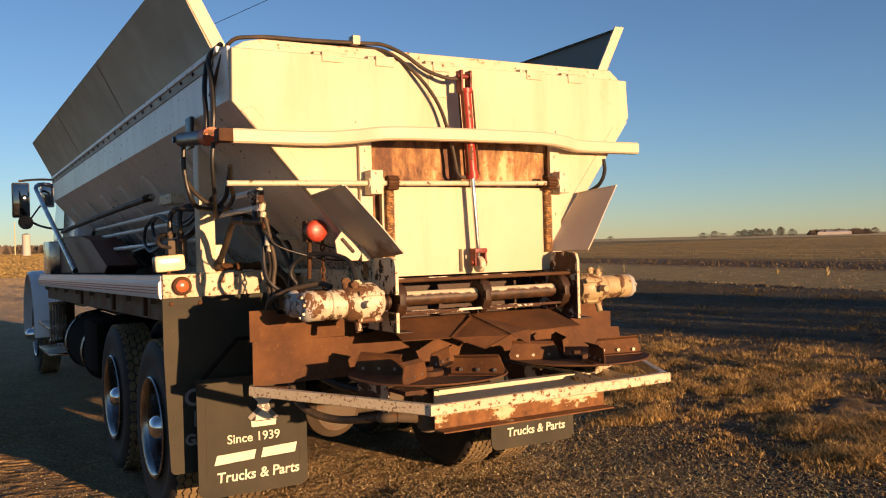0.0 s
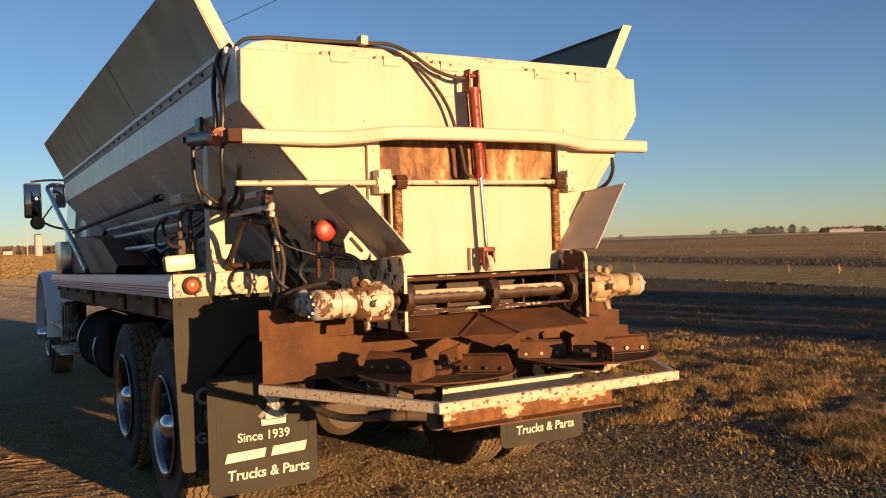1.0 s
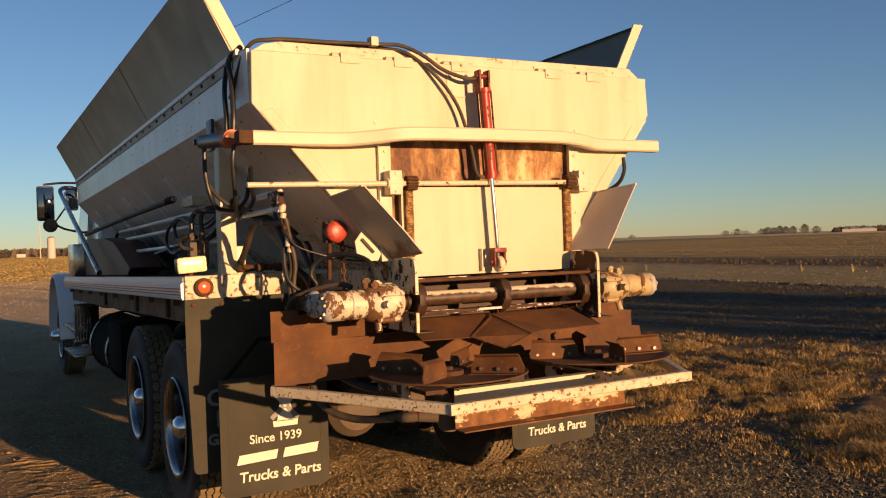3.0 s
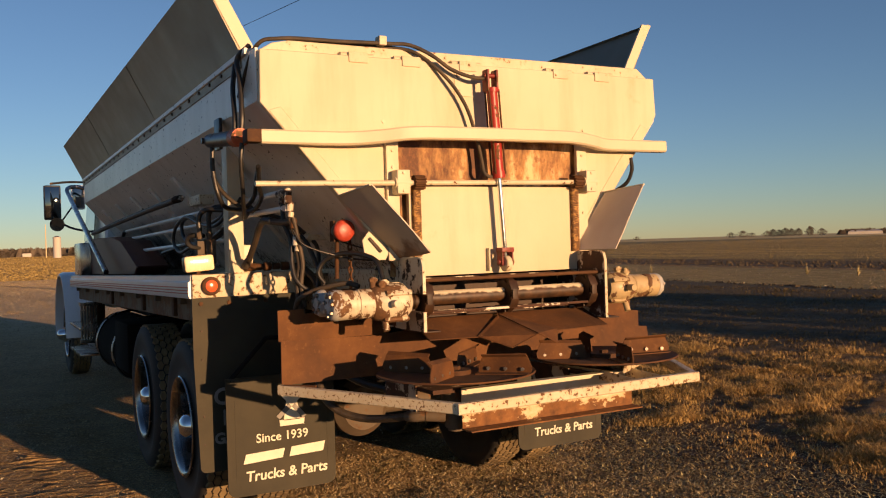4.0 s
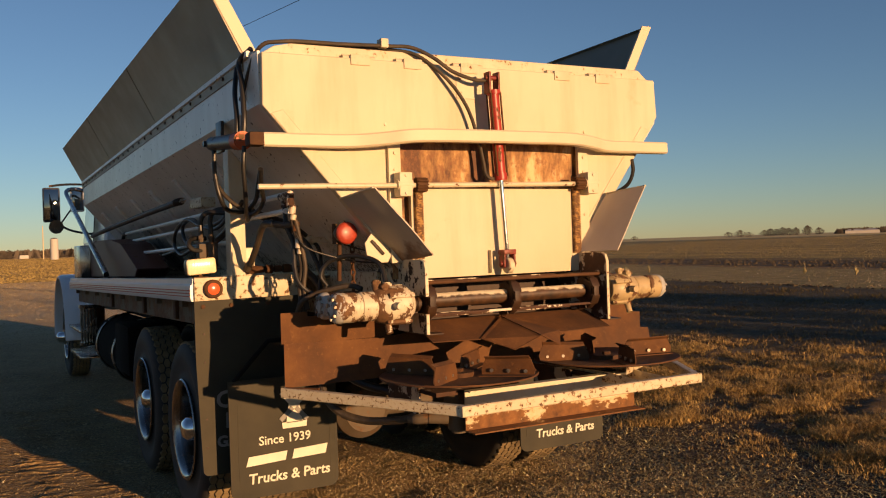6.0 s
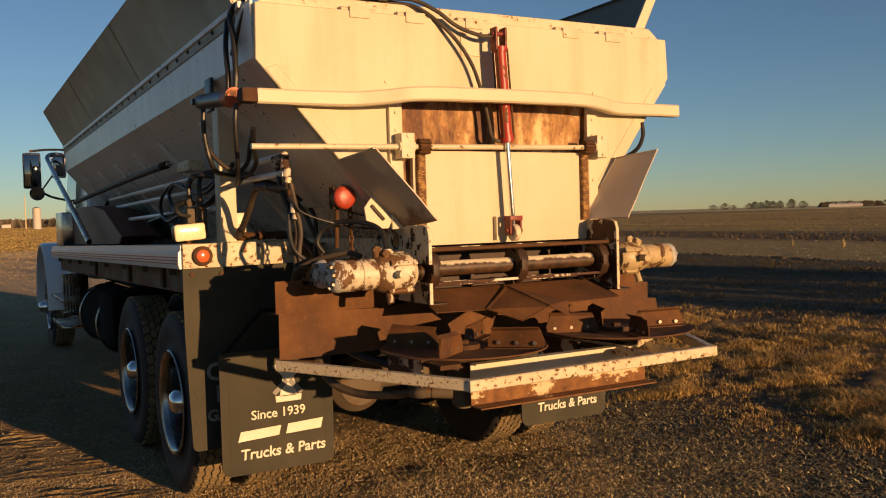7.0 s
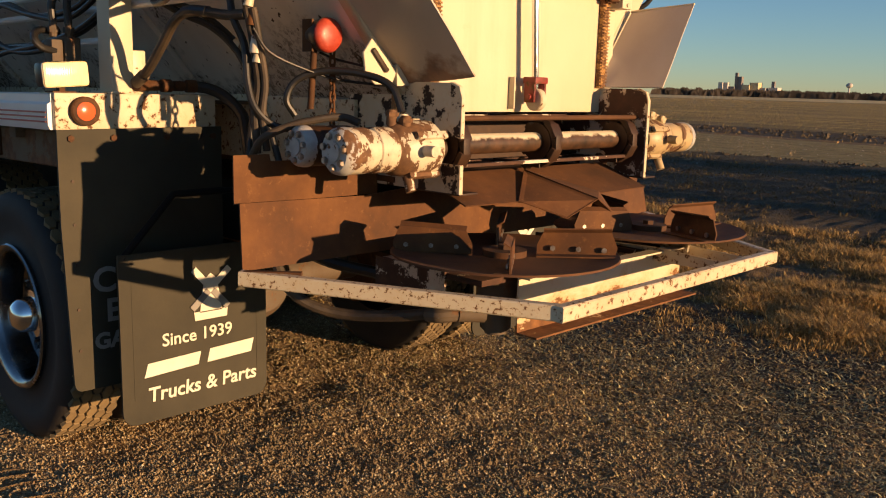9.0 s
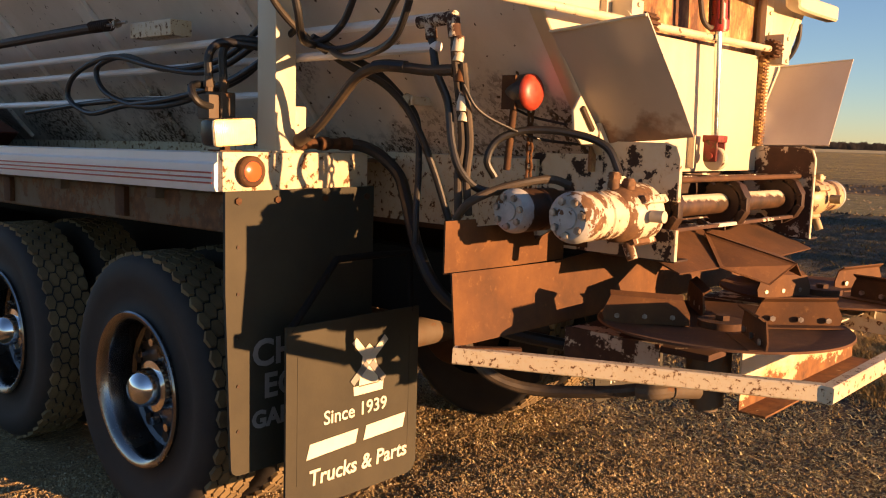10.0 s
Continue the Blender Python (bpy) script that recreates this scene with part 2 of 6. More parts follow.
g = Graph("red lamp lens", 0.42)
g.b.inputs["Coat Weight"].default_value = 0.15
rib = g.noise(60, 2)
g.bump(rib, 0.15, 0.003)
red_lens = g.out(g.ramp(rib, (0.3, (0.30, 0.034, 0.016)), (0.7, (0.42, 0.06, 0.03))))
g = Graph("amber lamp lens", 0.2)
g.b.inputs["Coat Weight"].default_value = 0.6
amber_lens = g.out((0.72, 0.12, 0.04))
g = Graph("clear lamp lens", 0.18)
g.b.inputs["Coat Weight"].default_value = 0.8
w = g.t.nodes.new("ShaderNodeTexWave")
w.inputs["Scale"].default_value = 40
g.put(w.inputs["Vector"], g.pos)
g.bump(w.outputs["Fac"], 0.12, 0.002)
clear_lens = g.out(g.ramp(g.noise(14, 3), (0.3, (0.78, 0.66, 0.40)), (0.7, (0.88, 0.80, 0.58))))


def motor_paint(name, bare=0.485, fresh=(0.60, 0.52, 0.37)):
    """Cast housing whose white paint has come off in large flakes."""
    g = Graph(name, 0.5)
    worn = g.noise(11, 9, 0.68, stretch=(1.5, 1, 1))
    mask = g.ramp(worn, (bare, 0.0), (bare + 0.012, 1.0))
    c = g.mix(g.ramp(g.noise(30, 5), (0.45, 0.0), (0.7, 0.6)), fresh, tuple(v * 0.6 for v in fresh))
    c = g.mix(mask, c, g.ramp(g.noise(40, 5), *RUST))
    g.bump(g.mathn("SUBTRACT", g.noise(60, 4), g.mathn("MULTIPLY", mask, 2.0)), 0.3, 0.004)
    return g.out(c, g.ramp(mask, (0, 0.45), (1, 0.8)))


motor_flake = motor_paint("flaking motor paint")
motor_cap = motor_paint("pale motor cap paint", 0.545, (0.42, 0.41, 0.38))
motor_tan = motor_paint("tan stained motor paint", 0.535, (0.44, 0.33, 0.17))

# ---- ground: one material, its zones lie by place ----
g = Graph("ground", 0.92)
px, py = g.axis("X"), g.axis("Y")
wob = g.mathn("MULTIPLY", g.mathn("SUBTRACT", g.noise(0.55, 6, 0.65), 0.5), 2.4)
wobf = g.mathn("MULTIPLY", g.mathn("SUBTRACT", g.noise(0.09, 4), 0.5), 5.0)


def past(line, width, extra=0.0):
    """0 before and 1 after the place where line passes zero."""
    return g.mathn("DIVIDE", g.mathn("ADD", line, extra), width, True)


stones = g.cells(75, "F1", "Color")
sep = g.t.nodes.new("ShaderNodeSeparateColor")
g.put(sep.inputs[0], stones)
grit = g.ramp(sep.outputs[0], (0.0, (0.150, 0.090, 0.036)), (0.55, (0.400, 0.257, 0.106)), (0.85, (0.624, 0.428, 0.193)), (1.0, (0.800, 0.642, 0.337)))
dust = g.ramp(g.noise(2.2, 8, 0.65), (0.3, (0.287, 0.176, 0.067)), (0.7, (0.536, 0.348, 0.144)))
gravel = g.mix(g.ramp(g.noise(5, 6), (0.35, 0.25), (0.65, 0.8)), dust, grit)
soil = g.ramp(g.noise(9, 9, 0.7), (0.32, (0.026, 0.015, 0.006)), (0.55, (0.075, 0.044, 0.016)), (0.78, (0.204, 0.128, 0.048)))
grassy = g.ramp(g.noise(3.5, 9, 0.72), (0.3, (0.062, 0.037, 0.013)), (0.5, (0.208, 0.127, 0.042)), (0.7, (0.374, 0.238, 0.081)))
roadway = g.ramp(g.noise(3, 9, 0.78, stretch=(1, 0.3, 1)), (0.36, (0.150, 0.116, 0.037)), (0.64, (0.430, 0.354, 0.125)))
dark = g.ramp(g.noise(2.5, 8, 0.7, stretch=(1, 0.5, 1)), (0.3, (0.022, 0.016, 0.009)), (0.7, (0.075, 0.055, 0.028)))
rows = g.ramp(g.noise(0.5, 6, 0.7, stretch=(1.0, 0.02, 1)), (0.38, (0.140, 0.095, 0.022)), (0.5, (0.360, 0.260, 0.061)), (0.62, (0.660, 0.495, 0.129)))
rows = g.mix(g.ramp(g.noise(1.6, 8, 0.78, stretch=(1, 0.10, 1)), (0.40, 0.0), (0.56, 0.8)), rows, (0.110, 0.076, 0.024))
straw = g.ramp(g.noise(0.02, 5), (0.3, (0.560, 0.403, 0.155)), (0.7, (0.720, 0.545, 0.230)))
edge = g.mathn("ADD", px, wob)
gravel = g.mix(g.mathn("MULTIPLY", past(g.mathn("SUBTRACT", edge, 0.3), 1.6), 0.85), gravel, soil)
col = g.mix(past(g.mathn("SUBTRACT", edge, 1.3), 1.0), gravel, soil)
col = g.mix(past(g.mathn("SUBTRACT", edge, 2.6), 1.2), col, grassy)
# duller grass towards the road; the tree shade on it is painted in too
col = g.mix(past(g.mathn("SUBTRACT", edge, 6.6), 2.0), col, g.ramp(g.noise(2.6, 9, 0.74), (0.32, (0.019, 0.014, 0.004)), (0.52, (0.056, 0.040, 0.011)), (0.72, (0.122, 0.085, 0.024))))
tilt = g.mathn("SUBTRACT", g.mathn("ADD", px, g.mathn("MULTIPLY", wob, 0.5)), g.mathn("MULTIPLY", py, 0.12))
tilt2 = g.mathn("SUBTRACT", g.mathn("ADD", px, g.mathn("MULTIPLY", wobf, 0.6)), g.mathn("MULTIPLY", py, 0.16))
col = g.mix(past(g.mathn("SUBTRACT", tilt, 17.6), 0.6), col, roadway)
col = g.mix(past(g.mathn("SUBTRACT", tilt2, 26.6), 0.5), col, grassy)
col = g.mix(past(g.mathn("SUBTRACT", tilt2, 28.0), 0.6), col, dark)
col = g.mix(past(g.mathn("SUBTRACT", tilt2, 35.0), 2.5), col, rows)
far = g.mathn("SUBTRACT", g.mathn("ADD", g.mathn("MULTIPLY", px, 0.8), g.mathn("MULTIPLY", py, 0.25)), 330.0)
col = g.mix(past(far, 12.0, g.mathn("MULTIPLY", wobf, 4.0)), col, straw)
west = g.mathn("MULTIPLY", past(g.mathn("SUBTRACT", g.mathn("ADD", py, wobf), 62.0), 3.0), g.mathn("SUBTRACT", 1.0, past(g.mathn("SUBTRACT", tilt, 14.0), 2.0)))
col = g.mix(west, col, g.ramp(g.noise(0.12, 8, 0.7, stretch=(0.25, 1, 1)), (0.3, (0.20, 0.125, 0.045)), (0.55, (0.44, 0.29, 0.11)), (0.75, (0.58, 0.42, 0.18))))
lane_far = g.mathn("MULTIPLY", past(g.mathn("SUBTRACT", py, 14.0), 8.0), g.mathn("SUBTRACT", 1.0, past(g.mathn("SUBTRACT", px, 3.0), 3.0)))
col = g.mix(g.mathn("MULTIPLY", lane_far, g.mathn("SUBTRACT", 1.0, west)), col, g.ramp(g.noise(1.2, 8, 0.7), (0.3, (0.46, 0.36, 0.20)), (0.7, (0.70, 0.57, 0.36))))
ht = g.mathn("ADD", g.mathn("MULTIPLY", g.cells(120), -0.3), g.mathn("MULTIPLY", g.noise(9, 9, 0.75), 2.8))
wave = g.t.nodes.new("ShaderNodeTexWave")
wave.bands_direction = "Y"
wave.inputs["Scale"].default_value, wave.inputs["Distortion"].default_value, wave.inputs["Detail"].default_value = 3.4, 5.0, 3.0
wave.inputs["Detail Scale"].default_value = 2.2
g.put(wave.inputs["Vector"], g.pos)
lane = g.mathn("MULTIPLY", past(g.mathn("ADD", edge, 3.6), 0.5), g.mathn("SUBTRACT", 1.0, past(g.mathn("ADD", edge, 1.75), 0.35)))
ht = g.mathn("ADD", ht, g.mathn("MULTIPLY", g.mathn("MULTIPLY", wave.outputs["Fac"], lane), 1.1))
ht = g.mathn("ADD", ht, g.mathn("MULTIPLY", g.noise(30, 6, 0.7), 1.3))
g.bump(ht, 1.0, 0.05)
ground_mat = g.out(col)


def piece_mat(name, *stops, rough=0.85, dirt=0.0):
    """Many small pieces in one mesh, each with its own shade."""
    g = Graph(name, rough)
    n = g.t.nodes.new("ShaderNodeNewGeometry")
    c = g.ramp(n.outputs["Random Per Island"], *stops)
    if dirt:
        c = g.mix(g.ramp(g.noise(2.4, 7, 0.65), (0.42, 0.0), (0.66, dirt)), c, tuple(0.3 * v for v in stops[-2][1]))
    return g.out(c)


stone_mat = piece_mat("gravel stones", (0.0, (0.17, 0.11, 0.048)), (0.5, (0.33, 0.23, 0.105)), (0.85, (0.47, 0.345, 0.17)), (1.0, (0.70, 0.60, 0.38)), dirt=0.6)
grass_mat = piece_mat("dry grass blades", (0.0, (0.265, 0.163, 0.049)), (0.5, (0.438, 0.281, 0.090)), (0.9, (0.570, 0.383, 0.132)), (1.0, (0.743, 0.531, 0.204)), dirt=0.6)
stubble_mat = piece_mat("crop stubble", (0.0, (0.079, 0.055, 0.018)), (0.5, (0.173, 0.122, 0.040)), (1.0, (0.361, 0.263, 0.089)))
# green-brown blades, darkened further to deepen the shade band
shaded_grass_mat = piece_mat("green-brown grass blades darkened for shade", (0.0, (0.041, 0.029, 0.007)), (0.6, (0.098, 0.068, 0.016)), (1.0, (0.183, 0.125, 0.031)))
straw_mat = piece_mat("straw litter", (0.0, (0.176, 0.117, 0.043)), (0.5, (0.363, 0.280, 0.111)), (1.0, (0.638, 0.549, 0.255)))
clod_mat = piece_mat("dark clods", (0.0, (0.030, 0.021, 0.009)), (1.0, (0.110, 0.077, 0.034)))
twig_mat = piece_mat("bare twigs", (0.0, (0.05, 0.038, 0.028)), (1.0, (0.13, 0.10, 0.07)))
leaf_mat = piece_mat("dark evergreen needles", (0.0, (0.03, 0.045, 0.02)), (1.0, (0.07, 0.09, 0.04)))
far_concrete = rubber("pale concrete", (0.52, 0.49, 0.44), (0.38, 0.34, 0.29), 0.5, 0.8, 0.2)
far_dark = rubber("dark plant steel", (0.16, 0.15, 0.145), (0.25, 0.22, 0.2), 0.5, 0.7, 0.2)
far_tan = rubber("tan plant cladding", (0.60, 0.47, 0.27), (0.48, 0.36, 0.2), 0.4, 0.7, 0.2)


# ---- building helpers ----
def box(bm, x0, x1, y0, y1, z0, z1, bevel=0.0, m=None):
    k = Matrix.Translation(((x0 + x1) / 2, (y0 + y1) / 2, (z0 + z1) / 2)) @ Matrix.Diagonal((abs(x1 - x0), abs(y1 - y0), abs(z1 - z0), 1))
    r = bmesh.ops.create_cube(bm, size=1, matrix=(m @ k) if m else k)
    if bevel:
        es = {e for v in r["verts"] for e in v.link_edges}
        bmesh.ops.bevel(bm, geom=list(es), offset=bevel, segments=2, affect="EDGES", profile=0.6)
    return bm


def rod(bm, a, b, r, r2=None, seg=16, bevel=0.0):
    a, b = Vector(a), Vector(b)
    m = Matrix.Translation((a + b) / 2) @ (b - a).to_track_quat("Z", "Y").to_matrix().to_4x4()
    k = bmesh.ops.create_cone(bm, cap_ends=True, segments=seg, radius1=r, radius2=r if r2 is None else r2, depth=(b - a).length, matrix=m)
    if bevel:
        es = [e for e in {e for v in k["verts"] for e in v.link_edges} if any(len(f.verts) > 4 for f in e.link_faces)]
        bmesh.ops.bevel(bm, geom=es, offset=bevel, segments=2, affect="EDGES")
    return bm


def smooth(points, steps=8):
    """A Catmull-Rom line through the points."""
    p = [Vector(q) for q in points]
    p = [p[0] * 2 - p[1], *p, p[-1] * 2 - p[-2]]
    out = []
    for i in range(1, len(p) - 2):
        for s in range(steps):
            t = s / steps
            out.append(0.5 * (2 * p[i] + (p[i + 1] - p[i - 1]) * t + (2 * p[i - 1] - 5 * p[i] + 4 * p[i + 1] - p[i + 2]) * t * t + (3 * p[i] - p[i - 1] - 3 * p[i + 1] + p[i + 2]) * t ** 3))
    out.append(p[-2])
    return out


def sweep(bm, line, section, closed=True):
    """A tube: the section, points (u, v), carried along the line."""
    line = [Vector(q) for q in line]
    rings, up = [], Vector((0, 0, 1))
    for i, q in enumerate(line):
        d = (line[min(i + 1, len(line) - 1)] - line[max(i - 1, 0)]).normalized()
        if abs(d.dot(up)) > 0.98:
            up = Vector((0, 1, 0)) if abs(d.y) < 0.9 else Vector((1, 0, 0))
        u = d.cross(up).normalized()
        v = u.cross(d).normalized()
        up = v
        rings.append([bm.verts.new(q + u * a + v * b) for a, b in section])
    n = len(section)
    for a, b in zip(rings, rings[1:]):
        for k in range(n):
            bm.faces.new((a[k], a[(k + 1) % n], b[(k + 1) % n], b[k]))
    bm.faces.new(rings[0][::-1]), bm.faces.new(rings[-1])
    return bm


def circle(r, seg=10):
    return [(r * math.cos(2 * math.pi * k / seg), r * math.sin(2 * math.pi * k / seg)) for k in range(seg)]


def rect(w, h, c=0.004):
    a, b = w / 2, h / 2
    return [(a - c, -b), (a, -b + c), (a, b - c), (a - c, b), (-a + c, b), (-a, b - c), (-a, -b + c), (-a + c, -b)]


def hose(bm, points, r, seg=10, steps=8):
    return sweep(bm, smooth(points, steps), circle(r, seg))


def plate(bm, corners, thick, bevel=0.0):
    """A sheet with those corners, grown by thick against the side that it shows counter-clockwise."""
    p = [Vector(q) for q in corners]
    n = (p[1] - p[0]).cross(p[2] - p[1]).normalized()
    a = [bm.verts.new(q) for q in p]
    b = [bm.verts.new(q - n * thick) for q in p]
    faces = [bm.faces.new(a), bm.faces.new(b[::-1])]
    for k in range(len(p)):
        faces.append(bm.faces.new((a[k], b[k], b[(k + 1) % len(p)], a[(k + 1) % len(p)])))
    if bevel:
        es = {e for f in faces for e in f.edges}
        bmesh.ops.bevel(bm, geom=list(es), offset=bevel, segments=1, affect="EDGES")
    return bm


def lathe(bm, profile, seg=40, centre=(0, 0, 0), ring=False, caps=(True, True)):
    """Turns the profile, points (x, radius), about the x axis through centre."""
    c = Vector(centre)
    rings = []
    for x, r in profile:
        rings.append([bm.verts.new(c + Vector((x, r * math.cos(2 * math.pi * k / seg), r * math.sin(2 * math.pi * k / seg)))) for k in range(seg)])
    for a, b in zip(rings, rings[1:]):
        for k in range(seg):
            bm.faces.new((a[k], b[k], b[(k + 1) % seg], a[(k + 1) % seg]))
    if ring:
        for k in range(seg):
            bm.faces.new((rings[-1][k], rings[0][k], rings[0][(k + 1) % seg], rings[-1][(k + 1) % seg]))
    else:
        if caps[0]:
            bm.faces.new(rings[0])
        if caps[1]:
            bm.faces.new(rings[-1][::-1])
    return bm


def part(name, bm, material, parent, label="", sharp=35):
    bmesh.ops.recalc_face_normals(bm, faces=bm.faces)
    me = bpy.data.meshes.new(name)
    bm.to_mesh(me)
    bm.free()
    me.materials.append(material)
    me.shade_smooth()
    me.set_sharp_from_angle(angle=radians(sharp))
    ob = new(name, me)
    if parent:
        ob.parent = parent
        ob.matrix_parent_inverse = parent.matrix_basis.inverted()
    if label:
        tagged(ob, label)
    return ob


def B():
    return bmesh.new()


def bolt(parent, at, way, r=0.009, h=0.006, material=None, name="bolt"):
    a = Vector(at)
    return part(name, rod(B(), a, a + Vector(way) * h, r, seg=6), material or bolt_steel, parent)


def letters(text, size, at, parent, material, bold=0.0, shear=0.0, name="lettering"):
    """Flat words facing the back of the truck, from their lower left corner."""
    cu = bpy.data.curves.new(name, "FONT")
    cu.body, cu.size, cu.extrude, cu.offset, cu.shear, cu.resolution_u = text, size, 0.0008, bold, shear, 3
    tmp = new("tmp", cu)
    bpy.context.view_layer.update()
    me = bpy.data.meshes.new_from_object(tmp.evaluated_get(bpy.context.evaluated_depsgraph_get()))
    bpy.data.objects.remove(tmp)
    whole = bmesh.new()
    whole.from_mesh(me)
    left, glyphs = set(whole.faces), []
    while left:
        todo, island = [left.pop()], []
        while todo:
            f = todo.pop()
            island.append(f)
            for e in f.edges:
                for k in e.link_faces:
                    if k in left:
                        left.remove(k)
                        todo.append(k)
        # pieces of one character stand over one another
        mid = [v.co.x - shear * v.co.y for f in island for v in f.verts]
        lo, hi = min(mid), max(mid)
        for gl in glyphs:
            if lo < gl[1] - 0.2 * (hi - lo) and hi > gl[0] + 0.2 * (hi - lo):
                gl[0], gl[1] = min(lo, gl[0]), max(hi, gl[1])
                gl[2].extend(island)
                break
        else:
            glyphs.append([lo, hi, island])
    for lo, hi, island in sorted(glyphs, key=lambda q: q[0]):
        bm, seen = bmesh.new(), {}
        for f in island:
            for v in f.verts:
                if v not in seen:
                    seen[v] = bm.verts.new(v.co)
            bm.faces.new([seen[v] for v in f.verts])
        bm.transform(pose(*at, 90, 0, 0))
        part("letter", bm, material, parent)
    whole.free()


def drop(y):
    """The truck stands nose-down: how much lower its long parts lie at y."""
    return -0.017 * (y - 1.0)


# ---- ground ----
def spread(lo, hi, step, reach, growth=1.16):
    near = list(np.arange(lo, hi + step / 2, step))
    out, s, v = [], step, hi
    while v < reach:
        s *= growth
        v += s
        out.append(v)
    left, s, v = [], step, lo
    while v > -reach:
        s *= growth
        v -= s
        left.append(v)
    return left[::-1] + near + out


def height(x, y):
    """Gentle lumps; the grass stands a little proud, the road has a low crown, the far field rises slightly."""
    near = math.exp(-((x - 1) ** 2 + (y - 2) ** 2) / 900.0)
    z = 0.012 * noise.noise(Vector((x * 1.3, y * 1.3, 0))) + 0.008 * noise.noise(Vector((x * 3.1, y * 3.1, 5))) + 0.003 * noise.noise(Vector((x * 6, y * 6, 3)))
    if -4 < x < 5 and -2.5 < y < 5.5:
        z += 0.003 * noise.noise(Vector((x * 13, y * 13, 1))) + 0.003 * noise.noise(Vector((x * 27, y * 27, 4)))
    if x > 2.5:
        z += min(1.0, (x - 2.5) / 1.5) * (0.03 * noise.noise(Vector((x * 2.3, y * 2.3, 7))) + 0.035 * noise.noise(Vector((x * 4.6, y * 4.6, 11))))
    # the open field ahead of the truck rises slowly towards its horizon
    rise = 1.6 * max(0.0, min(1.0, (y - 60) / 260.0)) * max(0.0, min(1.0, (0.42 * y + 20 - abs(x - 10)) / 40.0))
    return z * near + rise


xs, ys = spread(-3.6, 4.6, 0.034, 4200), spread(-1.9, 4.6, 0.034, 4200)
verts = [(x, y, height(x, y)) for y in ys for x in xs]
nx = len(xs)
faces = [(j * nx + i, j * nx + i + 1, (j + 1) * nx + i + 1, (j + 1) * nx + i) for j in range(len(ys) - 1) for i in range(nx - 1)]
me = bpy.data.meshes.new("ground")
me.from_pydata(verts, [], faces)
me.materials.append(ground_mat)
me.shade_smooth()
ground = tagged(new("ground", me), "gravel yard with dry grass verge, gravel road and stubble field", "ground", kind="structure")

# ---- truck chassis, wheels and cab ----
truck = tagged(new("truck"), "white tandem-axle farm truck standing on gravel", "truck")


def wheel(name, x, y, side, dual_inner=False, front=False):
    """A wheel whose outer face looks towards side (-1: the truck's left)."""
    r, z = 0.525, 0.52
    hold = part(name, lathe(B(), [(side * -0.17, 0.10), (side * -0.22, 0.10)], 20, (x, y, z)), rust_black, truck)
    w = 0.26
    prof = [(0.0, 0.285), (0.012, 0.298), (0.02, 0.36), (0.004, 0.41), (-0.002, 0.45), (0.008, 0.485), (0.022, 0.509)]
    half = [(-side * a, b) for a, b in prof]
    tread = [(-side * 0.04, 0.517), (-side * (w - 0.04), 0.517)]
    rest = [(-side * (w - a), b) for a, b in prof[::-1]]
    part("tyre", lathe(B(), half + tread + rest, 56, (x, y, z), True), tyre_rubber, hold, "black rubber tyre with worn sidewall", 50)
    bm = B()
    n = 46
    for row in range(5):
        for k in range(n):
            a = 2 * math.pi * (k + 0.5 * (row % 2)) / n
            c = Vector((x - side * (0.048 + 0.041 * row), y + 0.512 * math.cos(a), z + 0.512 * math.sin(a)))
            u, t, o = Vector((1, 0, 0)), Vector((0, -math.sin(a), math.cos(a))), Vector((0, math.cos(a), math.sin(a)))
            ring = [c + u * (0.0235 * math.cos(q)) + t * (0.0365 * math.sin(q)) for q in (math.pi * j / 3 for j in range(6))]
            lo = [bm.verts.new(q - o * 0.008) for q in ring]
            hi = [bm.verts.new(c + (q - c) * 0.93 + o * 0.014) for q in ring]
            bm.faces.new(hi)
            for j in range(6):
                bm.faces.new((lo[j], lo[(j + 1) % 6], hi[(j + 1) % 6], hi[j]))
    tagged(part("tread", bm, tread_rubber, hold, "dusty tread blocks"), kind="stuff")
    if not dual_inner:
        deep = 0.02 if front else 0.125
        lip = [(-side * 0.01, 0.30), (side * 0.004, 0.304), (side * 0.010, 0.298), (side * 0.008, 0.282), (-side * 0.008, 0.266), (-side * 0.03, 0.262)]
        part("rim_lip", lathe(B(), lip, 56, (x, y, z), False, (False, False)), aluminium, hold, "polished aluminium rim lip", 40)
        rim = [(-side * 0.028, 0.266), (-side * 0.04, 0.262), (-side * deep, 0.256), (-side * (deep + 0.012), 0.24), (-side * (deep + 0.0), 0.12), (-side * (deep + 0.02), 0.05), (-side * 0.2, 0.05)]
        part("rim", lathe(B(), rim[::-1], 56, (x, y, z), False, (True, False)), rim_metal, hold, "aluminium rim, darkened for its reflections", 40)
        hub = [(-side * (deep + 0.01), 0.105), (-side * (deep - 0.055), 0.1), (-side * (deep - 0.06), 0.075), (-side * (deep - 0.115), 0.068), (-side * (deep - 0.14), 0.04), (-side * (deep - 0.145), 0.005)]
        part("hub_cap", lathe(B(), hub, 32, (x, y, z)), chrome, hold, "chrome hub cap", 50)
        for k in range(10):
            a = 2 * math.pi * k / 10
            q = Vector((x - side * deep, y + 0.168 * math.cos(a), z + 0.168 * math.sin(a)))
            bolt(hold, q, (side, 0, 0), 0.017, 0.03, chrome, "wheel_nut")
        for k in range(10):
            a = 2 * math.pi * (k + 0.5) / 10
            q = Vector((x - side * (deep - 0.001), y + 0.215 * math.cos(a), z + 0.215 * math.sin(a)))
            part("hand_hole", rod(B(), q, q - Vector((side, 0, 0)) * 0.008, 0.024, seg=12), rust_black, hold)
